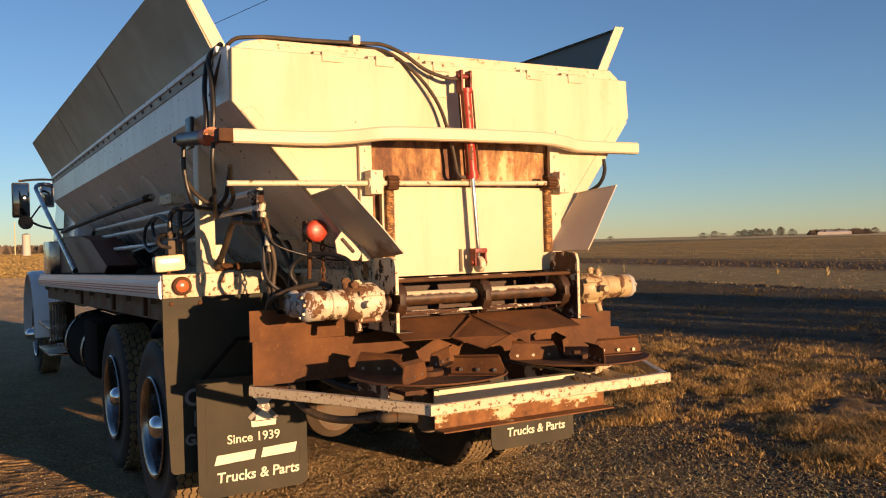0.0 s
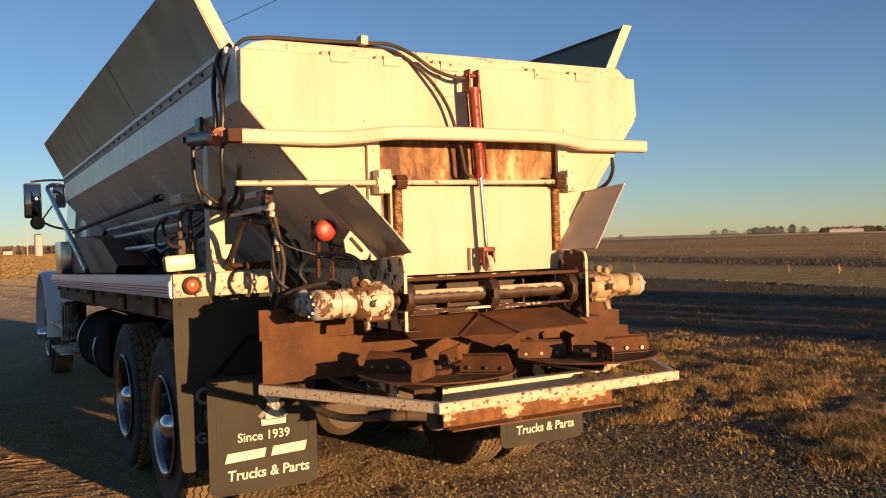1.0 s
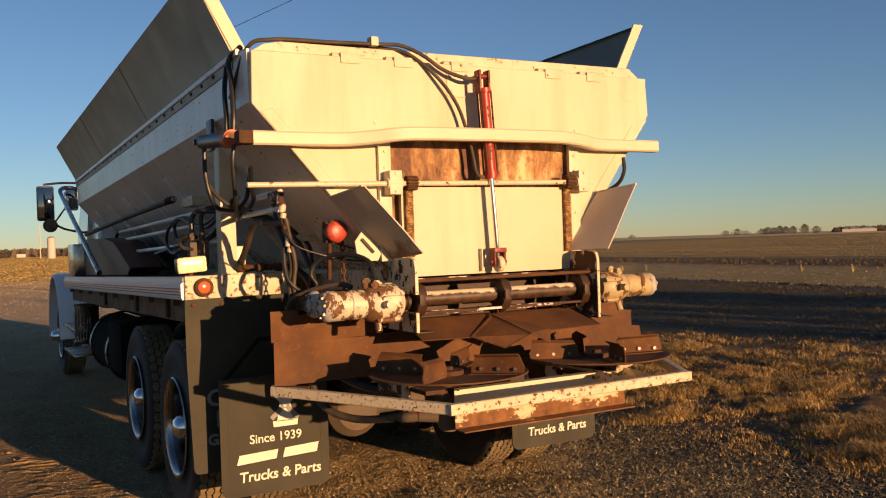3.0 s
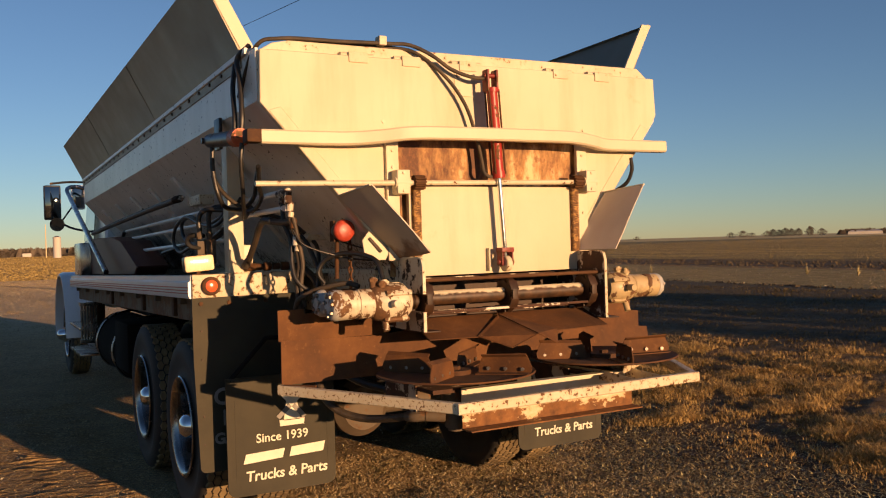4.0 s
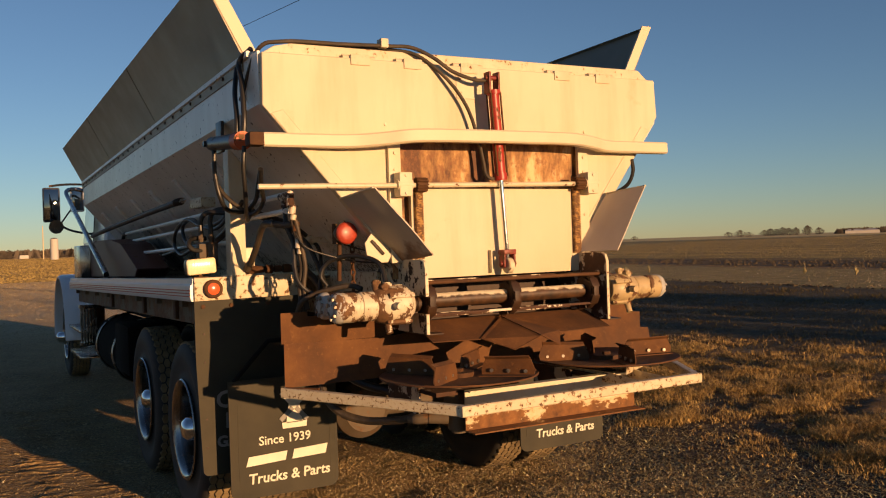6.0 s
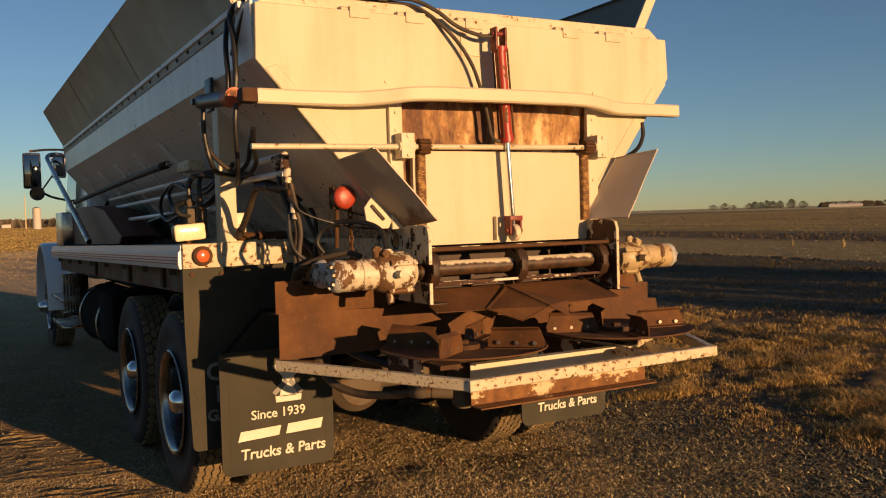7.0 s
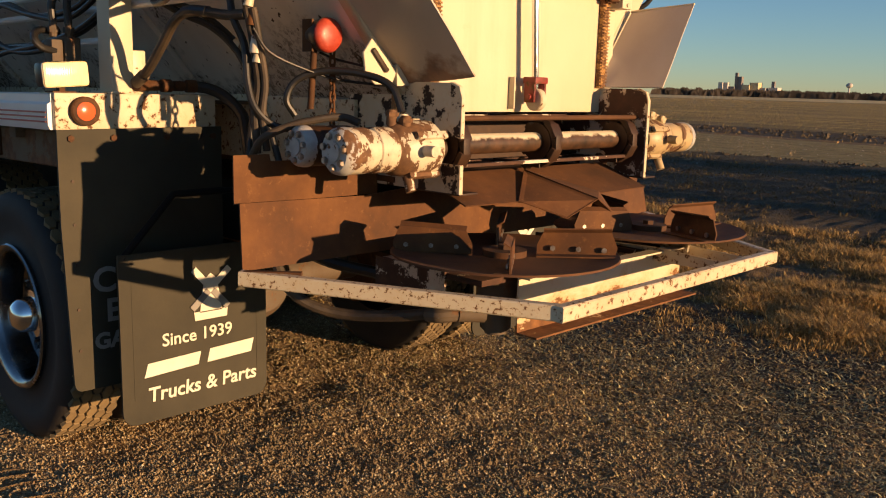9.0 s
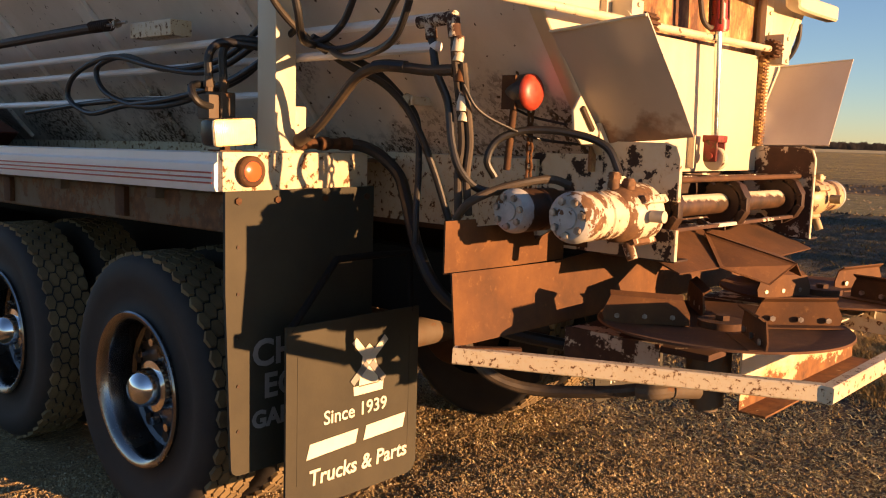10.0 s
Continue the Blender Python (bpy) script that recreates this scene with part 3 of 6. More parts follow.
    return hold


for y in (1.835, 3.15):
    for s in (-1, 1):
        wheel("rear_wheel", s * 1.262, y, s)
        wheel("rear_wheel", s * 0.945, y, s, True)
for s in (-1, 1):
    wheel("front_wheel", s * 1.20, 9.15, s, False, True)

part("frame_rail", box(B(), -0.47, -0.38, 0.75, 10.2, 0.82, 1.08), frame_paint, truck)
part("frame_rail", box(B(), 0.38, 0.47, 0.75, 10.2, 0.82, 1.08), frame_paint, truck)
for y in (0.8, 2.4, 4.2, 6.5):
    part("cross_member", box(B(), -0.38, 0.38, y, y + 0.09, 0.84, 1.05), frame_paint, truck)
for y in (1.835, 3.15):
    part("axle_tube", rod(B(), (-0.95, y, 0.52), (0.95, y, 0.52), 0.075), rail_paint, truck)
    bm = lathe(B(), [(-0.12, 0.06), (-0.11, 0.14), (-0.05, 0.19), (0.05, 0.19), (0.11, 0.14), (0.12, 0.06)], 28)
    bm.transform(Matrix.Translation((-0.13, y - 0.03, 0.52)) @ Matrix.Rotation(radians(90), 4, "Z"))
    part("differential", bm, rail_paint, truck, "dusty round differential housing")
    for s in (-1, 1):
        bm = lathe(B(), [(-0.1, 0.2), (-0.09, 0.21), (0.09, 0.21), (0.1, 0.2)], 28, (s * 0.62, y, 0.52))
        part("brake_drum", bm, rust_dark, truck)
        bm = B()
        box(bm, s * 0.43 - 0.035, s * 0.43 + 0.035, y - 0.55, y + 0.55, 0.66, 0.73, 0.01)
        box(bm, s * 0.43 - 0.03, s * 0.43 + 0.03, y - 0.3, y + 0.3, 0.73, 0.79, 0.008)
        part("leaf_spring", bm, frame_paint, truck)
        bm = rod(B(), (s * 0.3, y + 0.22, 0.62), (s * 0.3, y + 0.44, 0.62), 0.085, seg=20, bevel=0.015)
        part("brake_chamber", bm, rail_paint, truck)
bm = rod(B(), (-0.13, 1.9, 0.6), (0.0, 5.6, 0.85), 0.05)
part("drive_shaft", bm, rust_dark, truck)

# fuel tank, steps and air canisters ahead of the rear wheels
bm = rod(B(), (-0.86, 5.0, 0.64), (-0.86, 6.7, 0.64), 0.30, seg=32, bevel=0.03)
part("fuel_tank", bm, tank_black, truck, "black round fuel tank")
for y in (5.3, 6.4):
    bm = B()
    hose(bm, [(-0.56, y, 0.94), (-0.86, y, 0.955), (-1.08, y, 0.86), (-1.17, y, 0.64), (-1.08, y, 0.42), (-0.86, y, 0.33)], 0.012)
    part("tank_strap", bm, aluminium, truck)
# unseen right tank and cross panels, added to stop low sun under the truck
part("fuel_tank", rod(B(), (0.86, 4.4, 0.62), (0.86, 6.7, 0.62), 0.32, seg=32, bevel=0.03), tank_black, truck, "black round fuel tank")
for y in (4.3, 7.2):
    part("sun_block", box(B(), 0.5, 1.25, y, y + 0.02, 0.25, 1.2, 0.004), frame_paint, truck)
bm = B()
box(bm, -1.2, -0.62, 4.2, 4.9, 0.55, 0.98, 0.03)
part("battery_box", bm, tank_black, truck, "black battery box")
bm = rod(B(), (-1.08, 7.35, 0.62), (-1.08, 7.35, 1.02), 0.13, seg=24, bevel=0.03)
part("air_canister", bm, rust_dark, truck, "dark upright canister")
bm = B()
for k in range(6):
    box(bm, -1.25 + 0.03 * k, -1.235 + 0.03 * k, 7.0, 7.08, 0.62, 1.0)
box(bm, -1.26, -1.05, 6.98, 7.12, 0.58, 0.62), box(bm, -1.26, -1.05, 6.98, 7.12, 1.0, 1.04)
part("step_grille", bm, aluminium, truck)
for z in (0.42, 0.72):
    bm = B()
    box(bm, -1.26, -1.0, 7.1, 8.2, z, z + 0.03, 0.006)
    for k in range(9):
        box(bm, -1.25 + 0.027 * k, -1.238 + 0.027 * k, 7.12, 8.18, z + 0.03, z + 0.036)
    part("cab_step", bm, aluminium, truck, "checkered aluminium cab step")

# cab, hood and fender
bm = B()
plate(bm, [(-0.98, 7.1, 1.08), (-0.98, 9.0, 1.08), (-0.98, 9.0, 1.72), (-0.94, 8.7, 2.2), (-0.9, 8.5, 2.55), (-0.9, 7.25, 2.6), (-0.98, 7.1, 1.8)][::-1], 1.9, 0.05)
part("cab", bm, cab_paint, truck, "pale painted truck cab")
bm = B()
box(bm, -0.75, 0.75, 8.9, 10.6, 0.85, 1.62, 0.12)
part("hood", bm, cab_paint, truck)
for s in (-1, 1):
    bm = B()
    line = [(s * 1.09, 9.15 + 0.72 * math.cos(a), 0.58 + 0.74 * math.sin(a)) for a in (radians(d) for d in range(-8, 196, 12))]
    sweep(bm, line, [(-0.19, 0.012), (-0.14, 0.03), (0.14, 0.03), (0.19, 0.012), (0.19, -0.012), (-0.19, -0.012)])
    part("fender", bm, cab_paint, truck, "pale rounded front fender")
    bm = B()
    plate(bm, [(s * 0.93, 8.35, 0.42), (s * 0.93, 8.62, 0.42), (s * 0.93, 8.62, 1.25), (s * 0.93, 8.35, 1.25)], 0.1, 0.02)
    part("door_sill", bm, cab_paint, truck)
bm = B()
plate(bm, [(-0.995, 7.75, 1.75), (-0.995, 8.7, 1.75), (-0.96, 8.5, 2.3), (-0.95, 7.75, 2.35)], 0.01)
part("side_window", bm, mirror_glass, truck)
bm = box(B(), -0.75, 0.75, 7.09, 7.11, 1.95, 2.4, 0.004)
part("rear_window", bm, mirror_glass, truck)

# mirrors on the cab's left side
mir = part("mirror", box(B(), -1.50, -1.30, 8.30, 8.36, 2.02, 2.45, 0.025), black_paint, truck, "tall black mirror with a round lower glass")
part("glass", box(B(), -1.485, -1.315, 8.294, 8.30, 2.04, 2.43, 0.002), mirror_glass, mir)
bm = lathe(B(), [(-0.03, 0.05), (0.0, 0.085), (0.012, 0.085)], 28)
bm.transform(Matrix.Translation((-1.36, 8.25, 1.96)) @ Matrix.Rotation(radians(-90), 4, "Z"))
part("round_glass", bm, mirror_glass, mir)
bm = B()
hose(bm, [(-1.42, 8.34, 2.47), (-1.2, 8.3, 2.49), (-0.93, 8.1, 2.47)], 0.014)
hose(bm, [(-1.4, 8.36, 2.05), (-1.2, 8.3, 1.92), (-0.98, 8.15, 1.86)], 0.014)
hose(bm, [(-1.3, 8.33, 2.0), (-1.12, 8.28, 2.25), (-0.95, 8.15, 2.4)], 0.01)
part("mirror_arm", bm, black_paint, mir)
inner = part("mirror", box(B(), -1.22, -1.06, 7.95, 8.02, 2.13, 2.43, 0.03), cab_paint, truck)
part("glass", box(B(), -1.205, -1.075, 7.944, 7.95, 2.15, 2.41, 0.002), mirror_glass, inner)

# ---- spreader bed ----
bed = tagged(new("spreader_bed"), "cream and white spreader bed with rusty spinner discs, on a truck", "spreader")

# hopper: side walls, their ribs and the flared boards on top
def section(y):
    d = drop(y)
    return [(1.21, 2.475 + d), (1.205, 2.235 + d), (0.535, 1.45 + d)]


def X(s, x):
    """Side s of the hopper: its right wall stands a little nearer the middle."""
    return s * x - (0.06 * min(1.0, (x - 0.5) / 0.7) if s > 0 else 0.0)


hopper = None
for s in (-1, 1):
    bm = B()
    t = 0.012
    rings = []
    for y in np.linspace(0.30, 6.75, 9):
        (x0, z0), (x1, z1), (x2, z2) = section(y)
        rings.append([bm.verts.new(q) for q in ((X(s, x0), y, z0), (X(s, x1), y, z1), (X(s, x2), y, z2), (X(s, x2 - t), y, z2 + t), (X(s, x1 - t), y, z1 + 0.006), (X(s, x0 - t), y, z0))])
    for a, b in zip(rings, rings[1:]):
        for k in range(6):
            bm.faces.new((a[k], a[(k + 1) % 6], b[(k + 1) % 6], b[k]))
    bm.faces.new(rings[0]), bm.faces.new(rings[-1][::-1])
    if hopper is None:
        hopper = part("hopper", bm, white_side, bed, "white steel V-shaped hopper, rust-specked below")
    else:
        part("hopper_side", bm, white_side, hopper)
    bm = B()
    d0, d1 = drop(0.3), drop(6.75)
    sweep(bm, [(X(s, 1.2), 0.42, 2.483 + d0), (X(s, 1.2), 6.75, 2.485 + d1)], rect(0.05, 0.03))
    part("top_rail", bm, white_side, hopper)
    # flared side boards
    bm = B()
    lines = []
    for y in np.linspace(0.52, 6.78, 8):
        d = drop(y)
        prof = [(1.215, 2.425), (1.217, 2.50), (1.40, 2.862), (1.385, 2.872), (1.375, 2.868), (1.392, 2.856), (1.205, 2.50), (1.207, 2.425)]
        lines.append([bm.verts.new((X(s, x), y, z + d)) for x, z in prof])
    for a, b in zip(lines, lines[1:]):
        for k in range(8):
            bm.faces.new((a[k], a[(k + 1) % 8], b[(k + 1) % 8], b[k]))
    bm.faces.new(lines[0]), bm.faces.new(lines[-1][::-1])
    board = part("side_board", bm, steel_sheet, bed, "flared dull steel side board bolted to the hopper top")
    bm = B()
    plate(bm, [(X(s, 1.20), 0.515, 2.50), (X(s, 1.40), 0.515, 2.872), (X(s, 1.33), 0.515, 2.872), (X(s, 1.13), 0.515, 2.50)][::s], 0.012)
    part("end_flange", bm, cream, board, "cream end flange of the side board")
    for k in range(26):
        y = 0.62 + 0.24 * k
        bolt(board, (X(s, 1.216), y, 2.455 + drop(y)), (s, 0, 0), 0.010, 0.008, rust_black, "rivet")
    for y in (2.6, 4.7):
        d = drop(y)
        bm = B()
        plate(bm, [(X(s, 1.221), y, 2.505 + d), (X(s, 1.221), y + 0.006, 2.505 + d), (X(s, 1.403), y + 0.006, 2.86 + d), (X(s, 1.403), y, 2.86 + d)][::s], 0.004)
        part("seam", bm, steel_sheet, board)
    # ribs on the sloping wall
    for y in (1.55, 2.62, 3.5, 4.35, 5.2, 6.1):
        (x0, z0), (x1, z1), (x2, z2) = section(y)
        nrm = Vector((s * (z1 - z2), 0, -(x1 - x2))).normalized()
        a, b = Vector((X(s, x1 - 0.10), y, z1 - 0.117)) + nrm * 0.012, Vector((X(s, x2 + 0.05), y, z2 + 0.058)) + nrm * 0.012
        bm = B()
        box(bm, -0.045, 0.045, -0.012, 0.012, -(a - b).length / 2, (a - b).length / 2, 0.004, Matrix.Translation((a + b) / 2) @ Matrix(((0, nrm.x, (a - b).normalized().x), (1, 0, 0), (0, nrm.z, (a - b).normalized().z))).to_4x4())
        part("rib", bm, white_side, hopper)
bm = B()
d = drop(6.75)
plate(bm, [(-1.2, 6.74, 2.47 + d), (-1.195, 6.74, 2.235 + d), (-0.535, 6.74, 1.46 + d), (0.535, 6.74, 1.46 + d), (1.11, 6.74, 2.235 + d), (1.115, 6.74, 2.47 + d)], 0.02)
part("front_wall", bm, white_side, hopper)
# floor trough of the conveyor
trough = part("conveyor_trough", box(B(), -0.55, 0.55, 0.3, 6.9, 1.18, 1.20), rust_dark, hopper)
for x in (-0.5475, 0.5475):
    part("trough_wall", box(B(), x - 0.0125, x + 0.0125, 0.5, 6.9, 1.2, 1.45), cream_bad, trough, "chipped cream trough wall")

# deck on both sides, with its white edge
for s in (-1, 1):
    bm = B()
    ring = []
    for y in (1.16, 6.95):
        d = drop(y)
        ring.append([bm.verts.new((s * x, y, z + d)) for x, z in ((0.56, 1.43), (1.33, 1.43), (1.33, 1.415), (0.56, 1.415))])
    for k in range(4):
        bm.faces.new((ring[0][k], ring[0][(k + 1) % 4], ring[1][(k + 1) % 4], ring[1][k]))
    bm.faces.new(ring[0]), bm.faces.new(ring[1][::-1])
    deck = part("deck", bm, rail_paint, bed, "narrow steel deck with a white striped edge")
    bm = B()
    d = drop(7.0)
    prof = [(1.345, 1.325), (1.352, 1.34), (1.352, 1.41), (1.34, 1.418), (1.34, 1.445), (1.325, 1.45), (1.32, 1.325)]
    ring = [[bm.verts.new((s * x, y, z + drop(y))) for x, z in prof] for y in (1.15, 7.05)]
    for k in range(7):
        bm.faces.new((ring[0][k], ring[0][(k + 1) % 7], ring[1][(k + 1) % 7], ring[1][k]))
    bm.faces.new(ring[0]), bm.faces.new(ring[1][::-1])
    part("deck_edge", bm, white_trim, deck, "white extruded deck edge")
    for z in (1.352, 1.368, 1.384):
        bm = B()
        sweep(bm, [(s * 1.3535, 1.16, z + drop(1.16)), (s * 1.3535, 7.0, z + drop(7.0))], [(-0.002, -0.0028), (0.002, -0.0028), (0.002, 0.0028), (-0.002, 0.0028)])
        part("stripe", bm, stripe_red, deck, "thin red stripe")
    bm = B()
    sweep(bm, [(s * 1.24, 1.2, 1.25 + drop(1.2)), (s * 1.24, 7.0, 1.25 + drop(7))], rect(0.05, 0.13, 0.006))
    part("side_rail", bm, rail_cream, deck, "dirty stained steel side rail")
    for y in np.arange(1.6, 7.0, 0.75):
        bm = B()
        box(bm, min(s * 0.5, s * 1.3), max(s * 0.5, s * 1.3), y, y + 0.06, 1.28 + drop(y), 1.40 + drop(y), 0.004)
        part("deck_beam", bm, rail_paint, deck)
    for y in (1.85, 2.9, 4.4):
        bm = B()
        box(bm, s * 1.275 - 0.012, s * 1.275 + 0.012, y, y + 0.07, 1.20 + drop(y), 1.31 + drop(y), 0.004)
        part("bracket", bm, rust_dark, deck)

# corner box with its lamps, at the left rear
cbox = part("light_box", box(B(), -1.335, -0.727, 1.13, 1.26, 1.322, 1.448, 0.006), cream_bad, bed, "chipped cream corner box with a red marker lamp")
bm = B()
plate(bm, [(-1.337, 1.2, 1.32), (-1.337, 1.3, 1.32), (-1.337, 1.45, 1.40), (-1.337, 1.2, 1.40)], 0.006)
part("gusset", bm, white_trim, cbox)
bm = lathe(B(), [(-0.012, 0.05), (0.012, 0.05), (0.016, 0.045), (0.016, 0.04)], 28)
bm.transform(Matrix.Translation((-1.238, 1.122, 1.386)) @ Matrix.Rotation(radians(-90), 4, "Z"))
part("lamp_ring", bm, rust_dark, cbox)
bm = lathe(B(), [(-0.01, 0.04), (0.004, 0.04), (0.010, 0.032), (0.012, 0.004)], 28)
bm.transform(Matrix.Translation((-1.238, 1.116, 1.386)) @ Matrix.Rotation(radians(-90), 4, "Z"))
part("marker_lens", bm, amber_lens, cbox, "round red-orange marker lens", 60)

tip = Matrix.Translation((-1.295, 1.18, 1.508)) @ Matrix.Rotation(radians(-4), 4, "Y") @ Matrix.Translation((1.295, -1.18, -1.508))
lamp = part("work_lamp", box(B(), -1.374, -1.216, 1.13, 1.20, 1.465, 1.552, 0.022, tip), black_paint, bed, "rectangular work lamp with a clear ribbed lens")
part("lens", box(B(), -1.372, -1.218, 1.114, 1.136, 1.467, 1.550, 0.014, tip), clear_lens, lamp)
bm = B()
box(bm, -1.30, -1.28, 1.17, 1.20, 1.445, 1.467), box(bm, -1.33, -1.25, 1.15, 1.22, 1.446, 1.452)
part("lamp_foot", bm, rust_dark, lamp)
post = part("post", box(B(), -1.132, -1.048, 1.135, 1.235, 1.446, 2.15, 0.006), cream, bed, "cream square post under the hopper")
bm = box(B(), -1.16, -1.02, 1.125, 1.25, 1.446, 1.454, 0.003)
part("foot_plate", bm, cream_worn, post)

# ---- tailgate ----
bm = B()
plate(bm, [(-1.2, 0.262, 2.475), (-1.205, 0.262, 2.235), (-0.57, 0.262, 1.515), (-0.57, 0.262, 2.10), (0.56, 0.262, 2.10), (0.56, 0.262, 1.515), (1.128, 0.262, 2.275), (1.115, 0.262, 2.485)], 0.035, 0.003)
gate = part("tailgate", bm, cream_gate, bed, "cream steel tailgate with a rusty centre panel and feed gate")
bm = B()
plate(bm, [(-0.57, 0.285, 2.10), (-0.57, 0.285, 1.42), (0.56, 0.285, 1.42), (0.56, 0.285, 2.10)], 0.012)
part("rust_panel", bm, rust_panel, gate, "rust-stained centre panel")
fg = B()
box(fg, -0.49, 0.525, 0.232, 0.262, 1.418, 1.858, 0.004)
part("feed_gate", fg, cream_gate, gate, "cream sliding feed gate")
for x0, x1 in ((-0.60, -0.535), (0.535, 0.60)):
    bm = B()
    box(bm, x0, x1, 0.238, 0.262, 1.50, 2.13, 0.003)
    guide = part("gate_guide", bm, cream, gate)
    for z in (1.6, 1.72, 1.95, 2.03):
        bolt(gate, ((x0 + x1) / 2, 0.238, z), (0, -1, 0), 0.008, 0.006, cream_worn)
for x in (-0.6, 0.05, 0.6):
    bolt(gate, (x, 0.262, 2.17), (0, -1, 0), 0.008, 0.006, cream_worn)
bm = B()
sweep(bm, [(-0.56, 0.262, 2.115), (0.55, 0.262, 2.118)], rect(0.016, 0.012, 0.002))
part("panel_lip", bm, rust_panel, gate)
# top flange and hinges
bm = B()
plate(bm, [(-1.19, 0.30, 2.478), (1.1, 0.30, 2.49), (1.03, 0.30, 2.545), (-1.05, 0.30, 2.532), (-1.13, 0.30, 2.515)], 0.06, 0.003)
flange = part("top_flange", bm, flange_paint, gate, "rust-spotted cream top flange")
for x in (-0.72, -0.44, -0.12, 0.46, 0.74):
    bm = rod(B(), (x - 0.085, 0.285, 2.485 + 0.004 * x), (x + 0.085, 0.285, 2.485 + 0.004 * x), 0.014, seg=14)
    box(bm, x - 0.05, x + 0.05, 0.255, 0.275, 2.445, 2.495, 0.004)
    part("hinge", bm, flange_paint, gate)
# bowed lifting bar
line = smooth([(-1.225, 0.215, 2.072), (-1.0, 0.215, 2.073), (-0.80, 0.20, 2.075), (-0.66, 0.165, 2.085), (-0.5, 0.12, 2.1), (-0.2, 0.11, 2.105), (0.15, 0.11, 2.108), (0.4, 0.115, 2.108), (0.56, 0.15, 2.098), (0.68, 0.19, 2.088), (0.85, 0.2, 2.087), (1.12, 0.2, 2.088)], 6)
bar = part("lift_bar", sweep(B(), line, rect(0.055, 0.064, 0.008)), cream, gate, "bowed cream square-tube bar")
# feed gate shaft with gears, racks and bearings
bm = rod(B(), (-1.26, 0.19, 1.862), (0.60, 0.19, 1.884), 0.0125)
part("gate_shaft", bm, cream_worn, gate, "long thin cream shaft")
for x, z in ((-0.455, 1.873), (0.497, 1.884)):
    bm = B()
    ring = [(2 * math.pi * (k + o) / 12, r) for k in range(12) for o, r in ((-0.28, 0.026), (-0.2, 0.036), (0.2, 0.036), (0.28, 0.026))]
    plate(bm, [(x + 0.028, 0.19 + r * math.cos(t), z + r * math.sin(t)) for t, r in ring], 0.056)
    part("pinion", bm, rust_dark, gate)
    bm = B()
    box(bm, x - 0.02, x + 0.02, 0.212, 0.232, 1.515, 1.86)
    for k in range(26):
        zz = 1.522 + 0.013 * k
        box(bm, x - 0.019, x + 0.019, 0.204, 0.212, zz, zz + 0.006)
    part("gear_rack", bm, rack_rust, gate, "rusty toothed rack")
for x, z in ((-0.545, 1.872), (0.575, 1.885)):
    bm = box(B(), x - 0.034, x + 0.034, 0.165, 0.235, z - 0.055, z + 0.06, 0.006)
    rod(bm, (x - 0.04, 0.19, z), (x + 0.04, 0.19, z), 0.026, seg=20)
    part("bearing_block", bm, cream, gate)
    for dz in (-0.04, 0.045):
        bolt(gate, (x, 0.165, z + dz), (0, -1, 0), 0.008, 0.006, cream_worn)
# hydraulic cylinder of the feed gate
top, low = Vector((-0.042, 0.17, 2.425)), Vector((0.012, 0.165, 1.50))
ax = (low - top).normalized()
cyl = part("gate_cylinder", rod(B(), top + ax * 0.09, top + ax * 0.50, 0.027, seg=24), red_paint, gate, "red hydraulic cylinder with chrome rod")
for a, b, r in ((0.075, 0.10, 0.036), (0.49, 0.53, 0.034)):
    part("cylinder_cap", rod(B(), top + ax * a, top + ax * b, r, seg=20, bevel=0.004), red_paint, cyl)
for dx, dy in ((-0.028, -0.02), (0.028, -0.02), (-0.028, 0.02), (0.028, 0.02)):
    o = Vector((dx, dy, 0))
    part("tie_rod", rod(B(), top + ax * 0.085 + o, top + ax * 0.51 + o, 0.005, seg=8), rust_dark, cyl)
part("piston_rod", rod(B(), top + ax * 0.53, low, 0.0125, seg=18), chrome, cyl, "bright chrome piston rod")
bm = B()
for dx in (-0.026, 0.026):
    box(bm, top.x + dx - 0.006, top.x + dx + 0.006, 0.145, 0.20, 2.33, 2.44, 0.005)
rod(bm, (top.x - 0.04, 0.17, 2.41), (top.x + 0.04, 0.17, 2.41), 0.012)
part("top_clevis", bm, clevis_paint, cyl)
bm = B()
for dx in (-0.03, 0.03):
    box(bm, low.x + dx - 0.006, low.x + dx + 0.006, 0.14, 0.19, 1.455, 1.535, 0.008)
box(bm, low.x - 0.036, low.x + 0.036, 0.135, 0.195, 1.522, 1.546, 0.004)
rod(bm, (low.x - 0.045, 0.162, 1.475), (low.x + 0.045, 0.162, 1.475), 0.011)
part("lower_clevis", bm, clevis_paint, cyl)
bm = lathe(B(), [(-0.016, 0.036), (-0.012, 0.04), (0.012, 0.04), (0.016, 0.036)], 24, (low.x, 0.158, 1.465))
part("clevis_eye", bm, cream_worn, cyl)
bm = box(B(), -0.058, -0.051, 0.205, 0.235, 1.43, 1.545, 0.002)
box(bm, -0.05, -0.034, 0.225, 0.234, 1.43, 1.545)
part("gate_bracket", bm, cream, gate)
bm = B()
plate(bm, [(-0.2, 0.257, 2.44), (-0.2, 0.257, 2.315), (-0.09, 0.257, 2.315), (-0.09, 0.257, 2.44)], 0.01, 0.002)
part("hose_plate", bm, cream, gate)
for z in (2.42, 2.34):
    bolt(gate, (-0.18, 0.257, z), (0, -1, 0), 0.012, 0.008, cream_worn)
